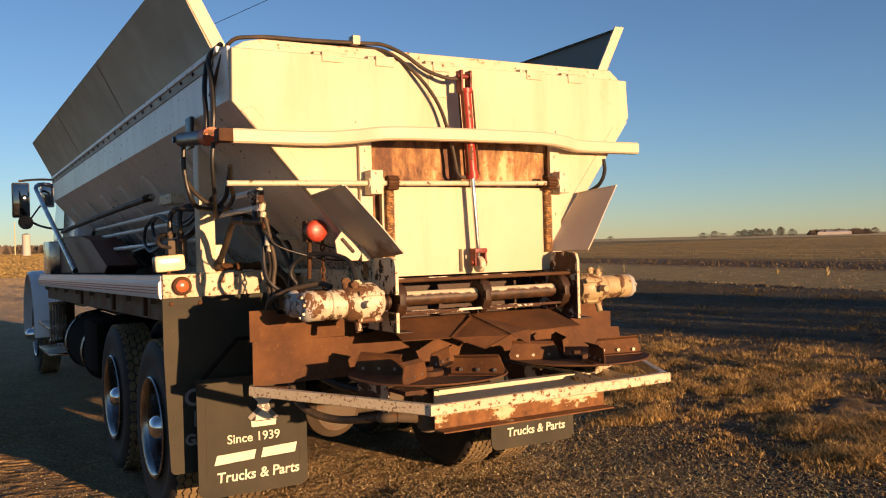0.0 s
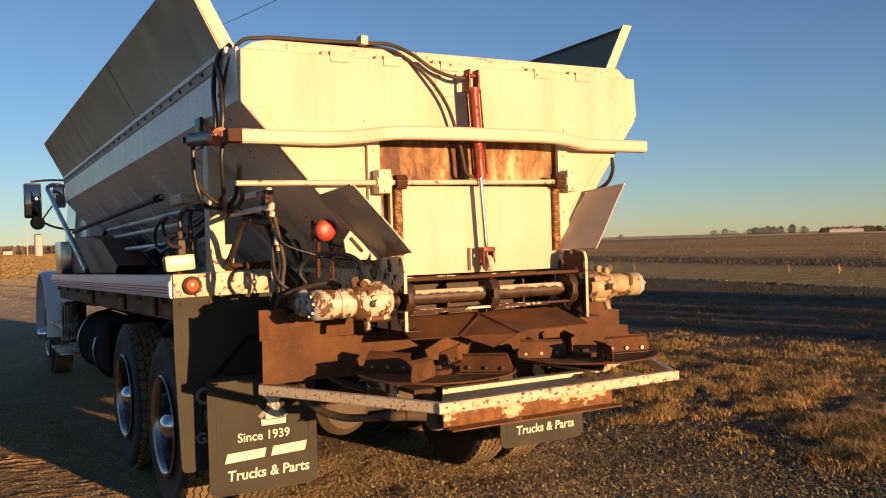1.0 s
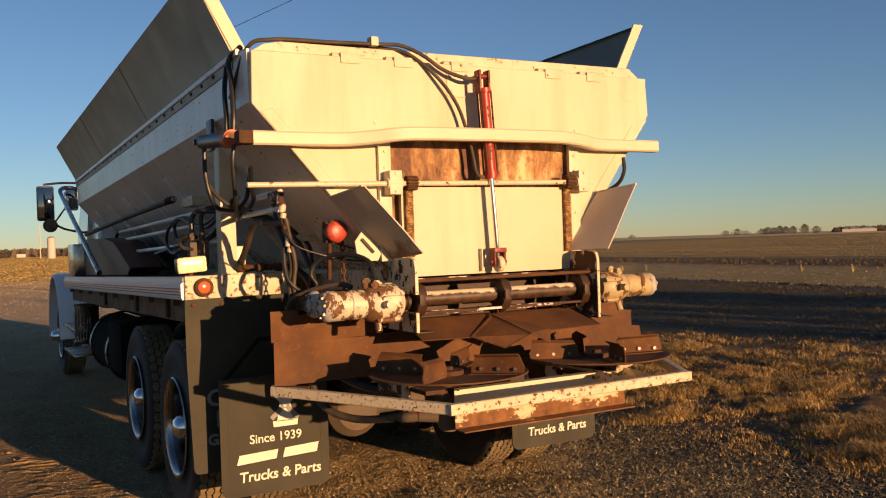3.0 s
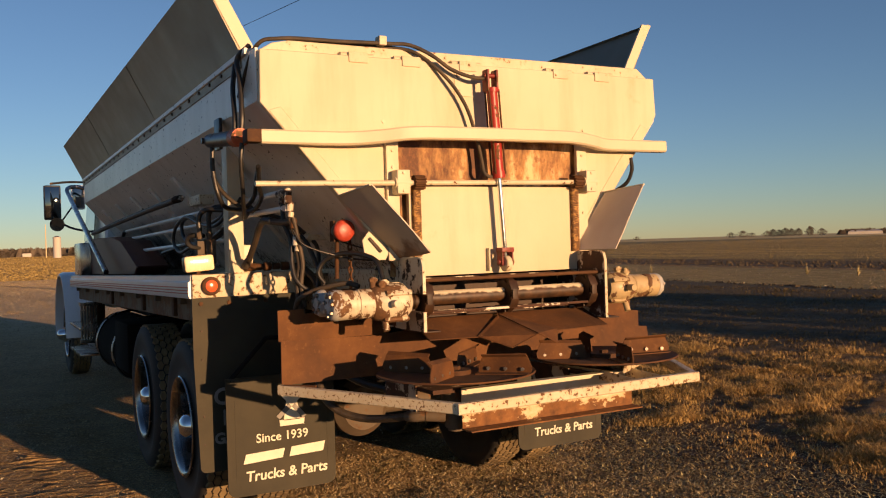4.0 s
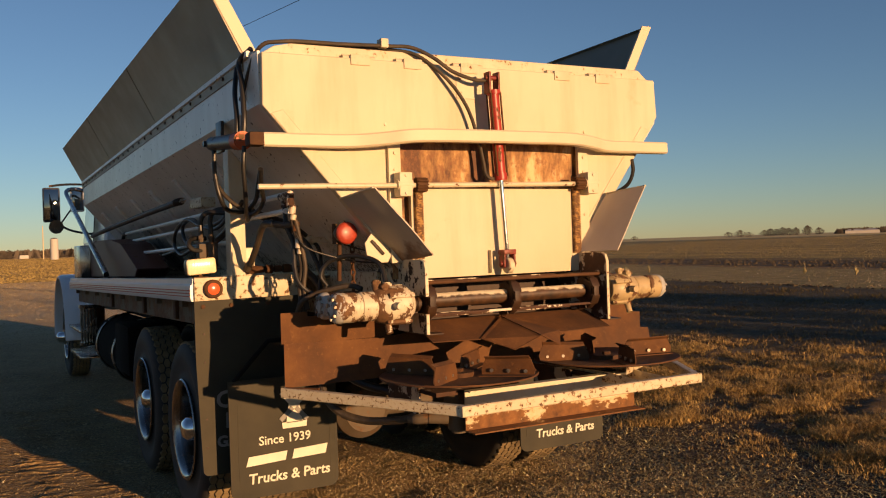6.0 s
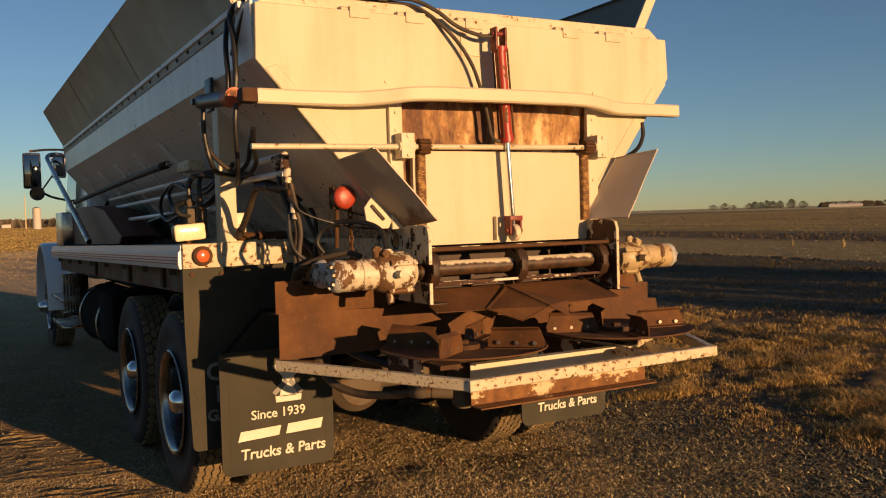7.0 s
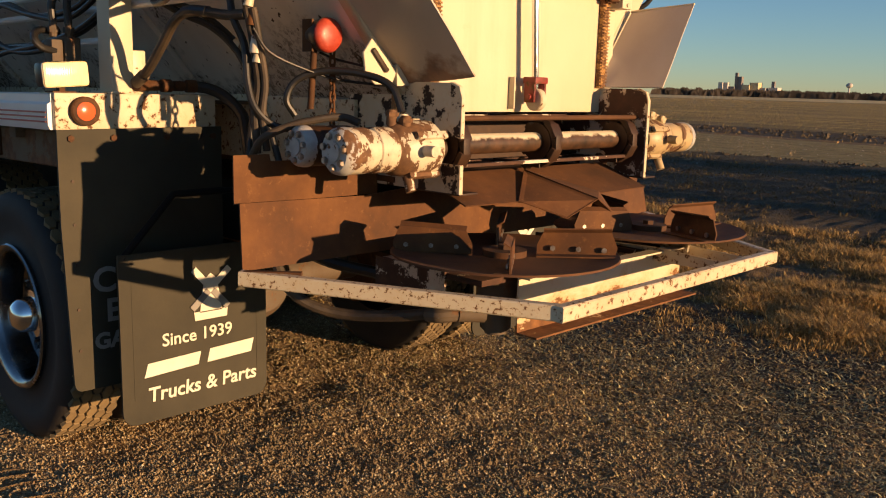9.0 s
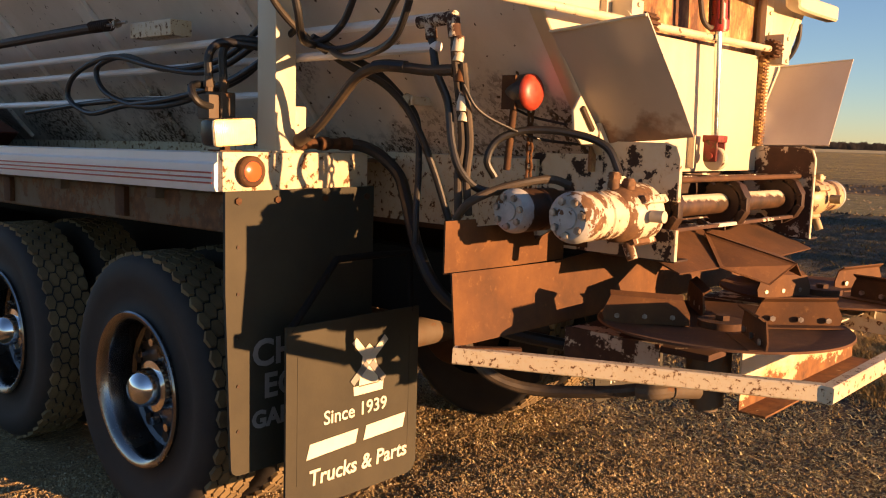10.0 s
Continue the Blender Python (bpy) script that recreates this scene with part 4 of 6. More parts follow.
# hoses over the top of the gate to the cylinder
bm = hose(B(), [(-1.22, 0.55, 2.30), (-1.19, 0.36, 2.5), (-1.08, 0.31, 2.54), (-0.8, 0.3, 2.548), (-0.55, 0.29, 2.556), (-0.44, 0.27, 2.553), (-0.34, 0.235, 2.505), (-0.24, 0.22, 2.44), (-0.13, 0.19, 2.40), (-0.05, 0.17, 2.40)], 0.0095)
part("hydraulic_hose", bm, hose_dusty, gate, "brown hydraulic hose over the gate top")
bm = hose(B(), [(-1.05, 0.33, 2.545), (-0.75, 0.33, 2.545), (-0.52, 0.32, 2.545), (-0.4, 0.275, 2.515), (-0.27, 0.225, 2.40), (-0.17, 0.215, 2.27), (-0.115, 0.21, 2.12), (-0.09, 0.2, 1.99), (-0.085, 0.19, 1.93), (-0.06, 0.18, 1.905), (-0.03, 0.175, 1.91)], 0.009)
part("hydraulic_hose", bm, hose_dusty, gate, "brown hydraulic hose down to the cylinder")
bm = B()
box(bm, -0.60, -0.56, 0.275, 0.33, 2.545, 2.59, 0.006)
part("hose_clip", bm, cream, gate)

# side cylinder that lifts the gate, on the hopper's left
a, b = Vector((-1.265, 0.93, 2.135)), Vector((-1.262, 0.23, 2.075))
ax = (b - a).normalized()
lift = part("lift_cylinder", rod(B(), a, a + ax * 0.46, 0.036, seg=24, bevel=0.005), black_paint, bed, "black hydraulic lift cylinder with orange end")
part("cylinder_cap", rod(B(), a + ax * 0.45, a + ax * 0.55, 0.043, seg=20, bevel=0.006), orange_paint, lift, "worn orange cylinder head")
part("piston_rod", rod(B(), a + ax * 0.55, b, 0.014), chrome, lift)
bm = box(B(), -1.29, -1.215, 0.19, 0.27, 2.045, 2.105, 0.01)
part("rod_eye", bm, rust_dark, lift)
bm = B()
box(bm, -1.232, -1.214, 0.88, 0.985, 2.09, 2.25, 0.004)
rod(bm, (-1.31, 0.935, 2.135), (-1.2, 0.935, 2.135), 0.016)
part("anchor", bm, black_paint, lift)
bm = hose(B(), [(-1.255, 0.40, 2.115), (-1.25, 0.40, 2.2), (-1.24, 0.45, 2.35), (-1.235, 0.5, 2.47), (-1.2, 0.42, 2.52)], 0.013)
part("hydraulic_hose", bm, hose_rubber, lift, "black hydraulic hose")
bm = hose(B(), [(-1.275, 0.44, 2.1), (-1.27, 0.45, 2.2), (-1.255, 0.52, 2.33), (-1.22, 0.6, 2.46)], 0.012)
part("hydraulic_hose", bm, hose_rubber, lift, "black hydraulic hose")
bm = hose(B(), [(-1.265, 0.36, 2.06), (-1.27, 0.37, 1.97), (-1.25, 0.42, 1.84), (-1.22, 0.52, 1.755), (-1.14, 0.78, 1.735), (-1.04, 1.01, 1.80)], 0.0105)
part("hydraulic_hose", bm, hose_rubber, lift, "black hanging hydraulic hose")
bm = hose(B(), [(-1.27, 0.88, 2.1), (-1.27, 0.88, 1.98), (-1.25, 0.87, 1.86), (-1.19, 0.92, 1.79), (-1.04, 1.02, 1.79)], 0.012)
part("hydraulic_hose", bm, hose_rubber, lift, "black hydraulic hose")
# hose at the other end of the bar
bm = hose(B(), [(0.93, 0.26, 2.03), (0.945, 0.27, 1.96), (0.93, 0.3, 1.89), (0.88, 0.36, 1.84)], 0.011)
part("hydraulic_hose", bm, hose_rubber, gate, "black hose end")

# ---- wings beside the outlet ----
for s, pts, kind in ((-1, [(-0.80, -0.012, 1.845), (-0.515, -0.022, 1.536), (-0.555, 0.262, 1.516), (-0.845, 0.262, 1.812)], 0), (1, [(0.774, -0.02, 1.858), (0.567, -0.026, 1.526), (0.501, 0.25, 1.512), (0.735, 0.25, 1.835)], 1)):
    bm = B()
    plate(bm, pts[::-1] if s < 0 else pts, 0.006)
    bmesh.ops.subdivide_edges(bm, edges=bm.edges, cuts=6, use_grid_fill=True)
    for v in bm.verts:
        v.co += Vector((0.012 * noise.noise(v.co * 4), 0, 0.012 * noise.noise(v.co * 5 + Vector((3, 0, 0)))))
    wing = part("wing", bm, wing_sheet if s < 0 else wing_plain, bed, "tan sheet wing with a rusty lower edge" if s < 0 else "plain tan sheet wing")
    bm = B()
    sweep(bm, [pts[0], pts[3]], rect(0.012, 0.008, 0.002))
    part("wing_lip", bm, cream, wing)
    # slanted flange of the hopper end behind the wing
    bm = B()
    k = 0.0 if s < 0 else 0.055
    plate(bm, [(X(s, 1.17 - k), 0.309, 2.20), (X(s, 0.545 - k), 0.309, 1.47), (X(s, 0.475 - k), 0.309, 1.47), (X(s, 1.11 - k), 0.309, 2.22)][::s], 0.05, 0.004)
    part("slant_flange", bm, cream_gate, bed)
bm = B()
plate(bm, [(-0.735, 0.245, 1.60), (-0.725, 0.245, 1.535), (-0.685, 0.245, 1.503), (-0.615, 0.245, 1.505), (-0.595, 0.245, 1.545), (-0.70, 0.245, 1.645)], 0.01, 0.002)
part("latch_plate", bm, cream, bed, "cream six-sided latch plate")
bm = box(B(), -0.045, 0.045, -0.008, 0.004, -0.007, 0.007, 0.003, Matrix.Translation((-0.672, 0.24, 1.578)) @ Matrix.Rotation(radians(48), 4, "Y"))
part("latch_slot", bm, rust_black, bed)

# round tail lamps on stalks
for s, x in ((-1, -0.772), (1, 0.79)):
    bm = lathe(B(), [(-0.075, 0.025), (-0.06, 0.045), (-0.01, 0.055), (0.0, 0.055)], 28)
    bm.transform(Matrix.Translation((x, 0.378, 1.652)) @ Matrix.Rotation(radians(-90), 4, "Z"))
    tl = part("tail_lamp", bm, black_paint, bed, "round red tail lamp on a stalk", 60)
    bm = lathe(B(), [(-0.001, 0.0545), (0.008, 0.054), (0.017, 0.046), (0.022, 0.028), (0.024, 0.004)], 28)
    bm.transform(Matrix.Translation((x, 0.378, 1.652)) @ Matrix.Rotation(radians(-90), 4, "Z"))
    part("lens", bm, red_lens, tl, "domed red lens", 60)
    bm = rod(B(), (x - 0.02, 0.42, 1.62), (x - 0.02, 0.44, 1.42), 0.011)
    box(bm, x - 0.045, x - 0.037, 0.40, 0.45, 1.6, 1.70)
    part("stalk", bm, rust_dark, tl)

# ---- conveyor end: side plates, shafts, sprockets, chain ----
for s, x, mat_ in ((-1, -0.535, plate_paint), (1, 0.522, cream_peeled)):
    bm = B()
    slot = [(x, 0.0, 1.345), (x, 0.21, 1.345), (x, 0.24, 1.32), (x, 0.24, 1.285), (x, 0.21, 1.262), (x, 0.0, 1.262)] if s < 0 else []
    plate(bm, [(x, 0.0, 1.17), (x, 0.55, 1.17), (x, 0.55, 1.515), (x, 0.05, 1.515), (x, 0.012, 1.50), (x, 0.0, 1.47)] + slot, 0.010, 0.0 if slot else 0.002)
    sp = part("side_plate", bm, mat_, bed, "chipped cream conveyor side plate with rusty patches")
    for pts in ([(0.0, 1.17), (0.0, 1.262)], [(0.0, 1.345), (0.0, 1.47), (0.012, 1.502), (0.05, 1.515)]) if s < 0 else ([(0.0, 1.17), (0.0, 1.47), (0.012, 1.502), (0.05, 1.515)],):
        part("edge", sweep(B(), [(x - 0.005, y, z) for y, z in pts], rect(0.016, 0.006, 0.001)), cream_worn, sp)
    bm = box(B(), x - 0.01, x + 0.075, -0.002, 0.25, 1.165, 1.172, 0.002)
    part("foot", bm, rust_black, sp)
bm = B()
for x0, x1 in ((-0.5, -0.055), (0.015, 0.425)):
    rod(bm, (x0, 0.10, 1.318), (x1, 0.10, 1.318), 0.034, seg=24)
roller = part("drive_shaft_tube", bm, roller_paint, bed, "worn cream drive roller")
part("core", rod(B(), (-0.535, 0.10, 1.318), (0.522, 0.10, 1.318), 0.022), rust_black, roller)
for x in (-0.035, 0.45, -0.505):
    bm = B()
    rod(bm, (x - 0.016, 0.10, 1.318), (x + 0.016, 0.10, 1.318), 0.066, seg=24)
    wheel = part("sprocket", bm, rust_black, bed, "oily dark sprocket")
    for k in range(9):
        bm = box(B(), -0.013, 0.013, -0.014, 0.014, 0.05, 0.078, 0.004, Matrix.Translation((x, 0.10, 1.318)) @ Matrix.Rotation(2 * math.pi * k / 9, 4, "X"))
        part("tooth", bm, rust_black, wheel)
for x in (-0.60, -0.57, -0.545):
    part("shaft_coupling", rod(B(), (x - 0.011, 0.10, 1.308), (x + 0.011, 0.10, 1.308), 0.05 if x < -0.58 else 0.038, seg=18, bevel=0.004), rust_black, bed, "dark greasy shaft coupling")
# slats and chains that run over the sprockets
path = [(0.10 + 0.082 * math.cos(a), 1.318 + 0.082 * math.sin(a)) for a in (radians(d) for d in range(-90, -271, -30))]
for y, z in [(0.20, 1.40), (0.34, 1.40), (0.045, 1.255), (0.19, 1.236), (0.31, 1.236)]:
    bm = box(B(), -0.49, 0.44, y - 0.012, y + 0.012, z - 0.006, z + 0.006, 0.003)
    part("slat", bm, cream_peeled, bed, "scraped conveyor slat")
for x in (-0.035, 0.45, -0.505):
    chain = part("chain", rod(B(), (x, 0.19, 1.40), (x, 0.43, 1.40), 0.006, seg=8), rust_black, bed, "heavy oily conveyor chain")
    links = [(0.42, 1.40), (0.36, 1.40), (0.30, 1.40), (0.24, 1.40), (0.18, 1.40)] + path[::-1] + [(0.16, 1.236), (0.22, 1.236), (0.28, 1.236)]
    for i, (y, z) in enumerate(links):
        turn = math.atan2(z - 1.318, y - 0.10) + math.pi / 2 if y < 0.17 else 0.0
        w = 0.024 if i % 2 else 0.016
        part("link", box(B(), -w, w, -0.026, 0.026, -0.010, 0.010, 0.005, Matrix.Translation((x, y, z)) @ Matrix.Rotation(turn, 4, "X")), rust_black, chain)
bm = rod(B(), (-0.53, 0.05, 1.405), (0.52, 0.05, 1.405), 0.009)
part("scraper_rod", bm, rust_dark, bed)
bm = box(B(), -0.53, 0.515, 0.42, 0.44, 1.2, 1.46)
part("trough_end", bm, rust_black, bed)

# ---- hydraulic drive motors ----
def motor(x, y, z, s, length, r, box_len, coat):
    """A drum motor along x; s: the side to which its end cap looks."""
    prof = [(s * 0.0, r * 0.3), (s * 0.0, r * 0.82), (-s * 0.008, r * 0.95), (-s * 0.02, r), (-s * 0.10, r), (-s * 0.104, r * 0.93), (-s * 0.12, r * 0.93), (-s * 0.124, r), (-s * 0.19, r), (-s * 0.2, r * 0.86), (-s * (length - 0.05), r * 0.84), (-s * length, r * 0.8)]
    hold = part("drive_motor", lathe(B(), prof, 40, (x, y, z)), coat, bed, "drum-shaped hydraulic motor with flaking cream paint", 40)
    part("end_cap", lathe(B(), [(s * 0.006, r * 0.02), (s * 0.006, r * 0.84), (-s * 0.004, r * 0.98), (-s * 0.018, r * 1.03), (-s * 0.03, r * 1.03), (-s * 0.032, r * 0.99)], 40, (x, y, z)), motor_cap, hold, "pale grey bolted end cap", 40)
    part("cap_ring", lathe(B(), [(s * 0.012, r * 0.36), (s * 0.012, r * 0.42), (s * 0.004, r * 0.44)], 28, (x, y, z)), motor_cap, hold)
    for k in range(7):
        a = 2 * math.pi * (k + 0.3) / 7
        q = Vector((x, y + r * 0.68 * math.cos(a), z + r * 0.68 * math.sin(a)))
        part("bolt", rod(B(), q, q + Vector((s, 0, 0)) * 0.017, r * 0.16, seg=6, bevel=0.002), bolt_steel, hold)
    if box_len:
        bm = B()
        gx = x - s * length
        prof = [(s * 0.05, r * 0.9), (s * 0.03, r * 1.15), (-s * 0.03, r * 1.28), (-s * (box_len - 0.03), r * 1.28), (-s * box_len, r * 0.9)]
        lathe(bm, prof, 32, (gx, y, z))
        for a in (60, 150, 240, 330):
            m = Matrix.Translation((gx - s * box_len / 2, y, z)) @ Matrix.Rotation(radians(a), 4, "X")
            box(bm, -box_len * 0.5, box_len * 0.4, -0.012, 0.012, r * 1.2, r * 1.45, 0.005, m)
        rod(bm, (gx - s * 0.03, y - 0.09, z + 0.0), (gx - s * 0.03, y - 0.13, z + 0.0), 0.017, seg=10)
        rod(bm, (gx - s * 0.01, y - 0.03, z - 0.08), (gx - s * 0.01, y - 0.05, z - 0.125), 0.016, seg=10)
        for dx, dy, h in ((-0.03, 0.0, 1.75), (0.035, 0.02, 1.55), (0.0, -0.03, 1.5)):
            rod(bm, (gx + dx, y + dy, z + r), (gx + dx, y + dy, z + r * h), 0.017, seg=10, bevel=0.003)
            rod(bm, (gx + dx, y + dy, z + r * (h - 0.3)), (gx + dx, y + dy, z + r * (h - 0.12)), 0.023, seg=6)
        part("gearbox", bm, coat, hold, "cast gearbox with flaking cream paint", 40)
    return hold


motor(-0.968, 0.085, 1.312, -1, 0.24, 0.068, 0.14, motor_flake)
motor(-0.945, 0.30, 1.312, -1, 0.30, 0.062, 0, rust_black)
motor(0.925, 0.07, 1.318, 1, 0.24, 0.062, 0.12, motor_tan)

# ---- rusty aprons round the spinner ----
bm = B()
plate(bm, [(-1.112, 0.39, 1.135), (-0.545, 0.39, 1.135), (-0.545, 0.39, 1.215), (-0.60, 0.39, 1.235), (-0.70, 0.39, 1.205), (-0.72, 0.39, 1.262), (-0.98, 0.39, 1.262), (-0.985, 0.39, 1.284), (-1.112, 0.39, 1.284)], 0.006)
part("apron_plate", bm, rust_sheet, bed, "rusty upper apron plate with a torn edge")
bm = B()
plate(bm, [(-1.12, 0.335, 0.942), (-0.06, 0.345, 0.942), (-0.06, 0.36, 1.13), (-0.45, 0.36, 1.15), (-0.62, 0.365, 1.135), (-1.108, 0.365, 1.142)], 0.006)
bmesh.ops.subdivide_edges(bm, edges=bm.edges, cuts=3, use_grid_fill=True)
part("apron_plate", bm, rust_sheet, bed, "long rusty lower apron plate")
bm = B()
plate(bm, [(-0.06, 0.347, 0.942), (1.1, 0.335, 0.945), (1.1, 0.36, 1.06), (1.04, 0.36, 1.065), (1.04, 0.36, 1.155), (0.98, 0.36, 1.16), (0.98, 0.36, 1.245), (0.53, 0.36, 1.245), (0.53, 0.36, 1.13), (-0.06, 0.36, 1.13)], 0.006)
part("apron_plate", bm, rust_sheet, bed, "rusty apron plate with a stepped edge")
bm = B()
plate(bm, [(-1.12, 0.325, 0.94), (-1.12, 0.325, 0.948), (-1.0, 0.2, 0.95), (-1.0, 0.2, 0.94)], 0.02)
part("apron_foot", bm, rust_dark, bed)
# chute under the conveyor with the ridged flow divider
bm = B()
plate(bm, [(-0.525, -0.012, 1.135), (-0.04, -0.012, 1.125), (-0.04, 0.20, 1.215), (-0.525, 0.20, 1.215)], 0.005)
part("chute", bm, rust_sheet, bed, "rusty sheet chute")
bm = B()
plate(bm, [(-0.038, -0.012, 1.125), (0.512, -0.012, 1.135), (0.512, 0.20, 1.215), (-0.038, 0.20, 1.215)], 0.005)
part("chute", bm, rust_sheet, bed, "rusty sheet chute")
bm = B()
ridge0, ridge1 = (-0.05, 0.15, 1.212), (-0.025, -0.162, 1.138)
for eave0, eave1 in (((-0.27, -0.015, 1.134), (-0.153, -0.134, 1.08)), ((0.19, -0.015, 1.134), (0.105, -0.134, 1.08))):
    plate(bm, [ridge0, eave0, eave1, ridge1], 0.004)
part("flow_divider", bm, rust_sheet, bed, "folded rusty flow divider")

# ---- spinner discs ----
def spinner(x, y, z, first):
    prof = [(0.0, 0.02), (0.0, 0.12), (0.004, 0.30), (0.012, 0.358), (0.006, 0.361), (-0.006, 0.30), (-0.008, 0.02)]
    bm = lathe(B(), prof, 72)
    bm.transform(Matrix.Translation((x, y, z)) @ Matrix.Rotation(radians(-90), 4, "Y"))
    disc = part("spinner_disc", bm, rust_sheet, bed, "rusty spinner disc with four bolted blades")
    bm = B()
    rod(bm, (x, y, z), (x, y, z + 0.02), 0.07, seg=24), rod(bm, (x, y, z + 0.02), (x, y, z + 0.035), 0.022, seg=6)
    part("hub", bm, rust_dark, disc)
    for k in range(4):
        a = radians(first + 90 * k)
        m = Matrix.Translation((x, y, z + 0.004)) @ Matrix.Rotation(a, 4, "Z")
        bm = B()
        w = [(0.10, 0.0), (0.345, 0.0), (0.352, 0.03), (0.33, 0.082), (0.12, 0.074), (0.10, 0.03)]
        plate(bm, [(u, 0.03, v) for u, v in w], 0.005)
        plate(bm, [(0.10, 0.03, 0.001), (0.10, -0.012, 0.001), (0.345, -0.012, 0.008), (0.345, 0.03, 0.008)], 0.005)
        plate(bm, [(0.12, 0.030, 0.074), (0.12, 0.012, 0.086), (0.33, 0.012, 0.094), (0.33, 0.030, 0.082)], 0.005)
        bm.transform(m)
        part("blade", bm, rust_sheet, disc, "angled rusty spreader blade")
        for u in (0.15, 0.23, 0.31):
            q = m @ Vector((u, 0.03, 0.022))
            bolt(disc, q, (m.to_3x3() @ Vector((0, 1, 0))), 0.008, 0.007)
            q = m @ Vector((u, 0.025, 0.022))
            bolt(disc, q, (m.to_3x3() @ Vector((0, -1, 0))), 0.009, 0.006)
    return disc


spinner(-0.455, -0.12, 0.985, -52)
spinner(0.41, -0.10, 0.985, -22)
for x, y in ((-0.44, -0.08), (0.40, -0.06)):
    bm = rod(B(), (x, y, 0.735), (x, y, 0.83), 0.05, seg=28, bevel=0.006)
    rod(bm, (x, y, 0.83), (x, y, 0.92), 0.066, seg=28, bevel=0.006), rod(bm, (x, y, 0.92), (x, y, 0.978), 0.03)
    rod(bm, (x, y, 0.722), (x, y, 0.735), 0.035)
    sm = part("spinner_motor", bm, rail_paint, bed, "grey-white spinner motor under the disc")
    bm = B()
    rod(bm, (x - 0.05, y, 0.79), (x - 0.13, y + 0.05, 0.795), 0.026, bevel=0.004)
    hose(bm, [(x - 0.12, y + 0.045, 0.795), (x - 0.17, y + 0.08, 0.79), (x - 0.18, y + 0.13, 0.785)], 0.024)
    part("elbow", bm, rail_paint, sm)
bm = hose(B(), [(-0.61, 0.05, 0.787), (-0.65, 0.15, 0.765), (-0.712, 0.33, 0.742), (-0.79, 0.42, 0.765), (-0.843, 0.475, 0.815), (-0.865, 0.52, 0.89), (-0.85, 0.56, 1.0)], 0.019)
part("supply_hose", bm, hose_dusty, bed, "thick dusty hydraulic hose under the spinner")
# mounting plates under the discs
for x in (-0.45, 0.41):
    bm = box(B(), x - 0.14, x + 0.14, -0.15, 0.33, 0.905, 0.925, 0.003)
    box(bm, x - 0.15, x - 0.14, 0.0, 0.33, 0.80, 0.93)
    part("motor_mount", bm, cream_peeled, bed)

# ---- guard frame behind the spinner ----
frame_lines = [((-1.13, 0.33, 0.925), (-0.65, -0.49, 0.905), "left"), ((-0.668, -0.50, 0.905), (0.64, -0.50, 0.912), "rear"), ((0.625, -0.49, 0.912), (1.08, 0.33, 0.925), "right")]
for a, b, kind in frame_lines:
    bm = sweep(B(), [a, b], rect(0.036, 0.045, 0.004))
    part("guard_bar", bm, cream_speck if kind != "rear" else cream_bad, bed, "chipped cream guard bar")
section_c = [(0.0, 0.093), (-0.05, 0.093), (-0.05, 0.087), (-0.006, 0.087), (-0.006, -0.087), (-0.085, -0.087), (-0.085, -0.093), (0.0, -0.093)]
bm = B()
ends = [[bm.verts.new((x, -0.19 + u, 0.838 + v)) for u, v in section_c] for x in (-0.47, 0.50)]
for k in range(8):
    bm.faces.new((ends[0][k], ends[0][(k + 1) % 8], ends[1][(k + 1) % 8], ends[1][k]))
bm.faces.new(ends[0]), bm.faces.new(ends[1][::-1])
part("cross_channel", bm, channel_paint, bed, "rusted cream cross channel under the spinner")
for x in (0.30, 0.46):
    bm = B()
    plate(bm, [(x, -0.49, 0.89), (x, -0.2, 0.89), (x, 0.33, 0.88), (x, 0.33, 0.925), (x, -0.2, 0.94), (x, -0.49, 0.925)], 0.008)
    part("support_arm", bm, cream_bad, bed)
bm = B()
plate(bm, [(0.36, -0.3, 0.93), (0.37, -0.3, 0.965), (0.66, -0.1, 0.95), (0.66, -0.1, 0.93)], 0.006)
part("brace", bm, cream_bad, bed)

# ---- mud flaps ----
def rounded(x0, x1, z0, z1, y, r=0.05):
    pts = [(x1, y, z1), (x0, y, z1)]
    for cx, a0 in ((x0 + r, 180), (x1 - r, 270)):
        pts += [(cx + r * math.cos(radians(a0 + d)), y, z0 + r + r * math.sin(radians(a0 + d))) for d in range(0, 91, 18)]
    return pts


def logo(parent, x, z, y):
    """A plain small tower with four bars across it."""
    bm = B()
    plate(bm, [(x - 0.046, y, z), (x + 0.046, y, z), (x + 0.030, y, z + 0.10), (x + 0.024, y, z + 0.125), (x, y, z + 0.145), (x - 0.024, y, z + 0.125), (x - 0.030, y, z + 0.10)][::1], 0.0015)
    plate(bm, [(x - 0.066, y, z - 0.028), (x + 0.066, y, z - 0.028), (x + 0.07, y, z + 0.004), (x - 0.07, y, z + 0.004)], 0.0015)
    part("emblem", bm, flap_print, parent)
    for a in (48, 138, 228, 318):
        m = Matrix.Translation((x, y - 0.002, z + 0.088)) @ Matrix.Rotation(radians(a), 4, "Y")
        bm = box(B(), 0.012, 0.105, -0.001, 0.001, -0.0125, 0.0125, 0, m)
        part("emblem_bar", bm, flap_print if a > 180 else grey_print, parent)


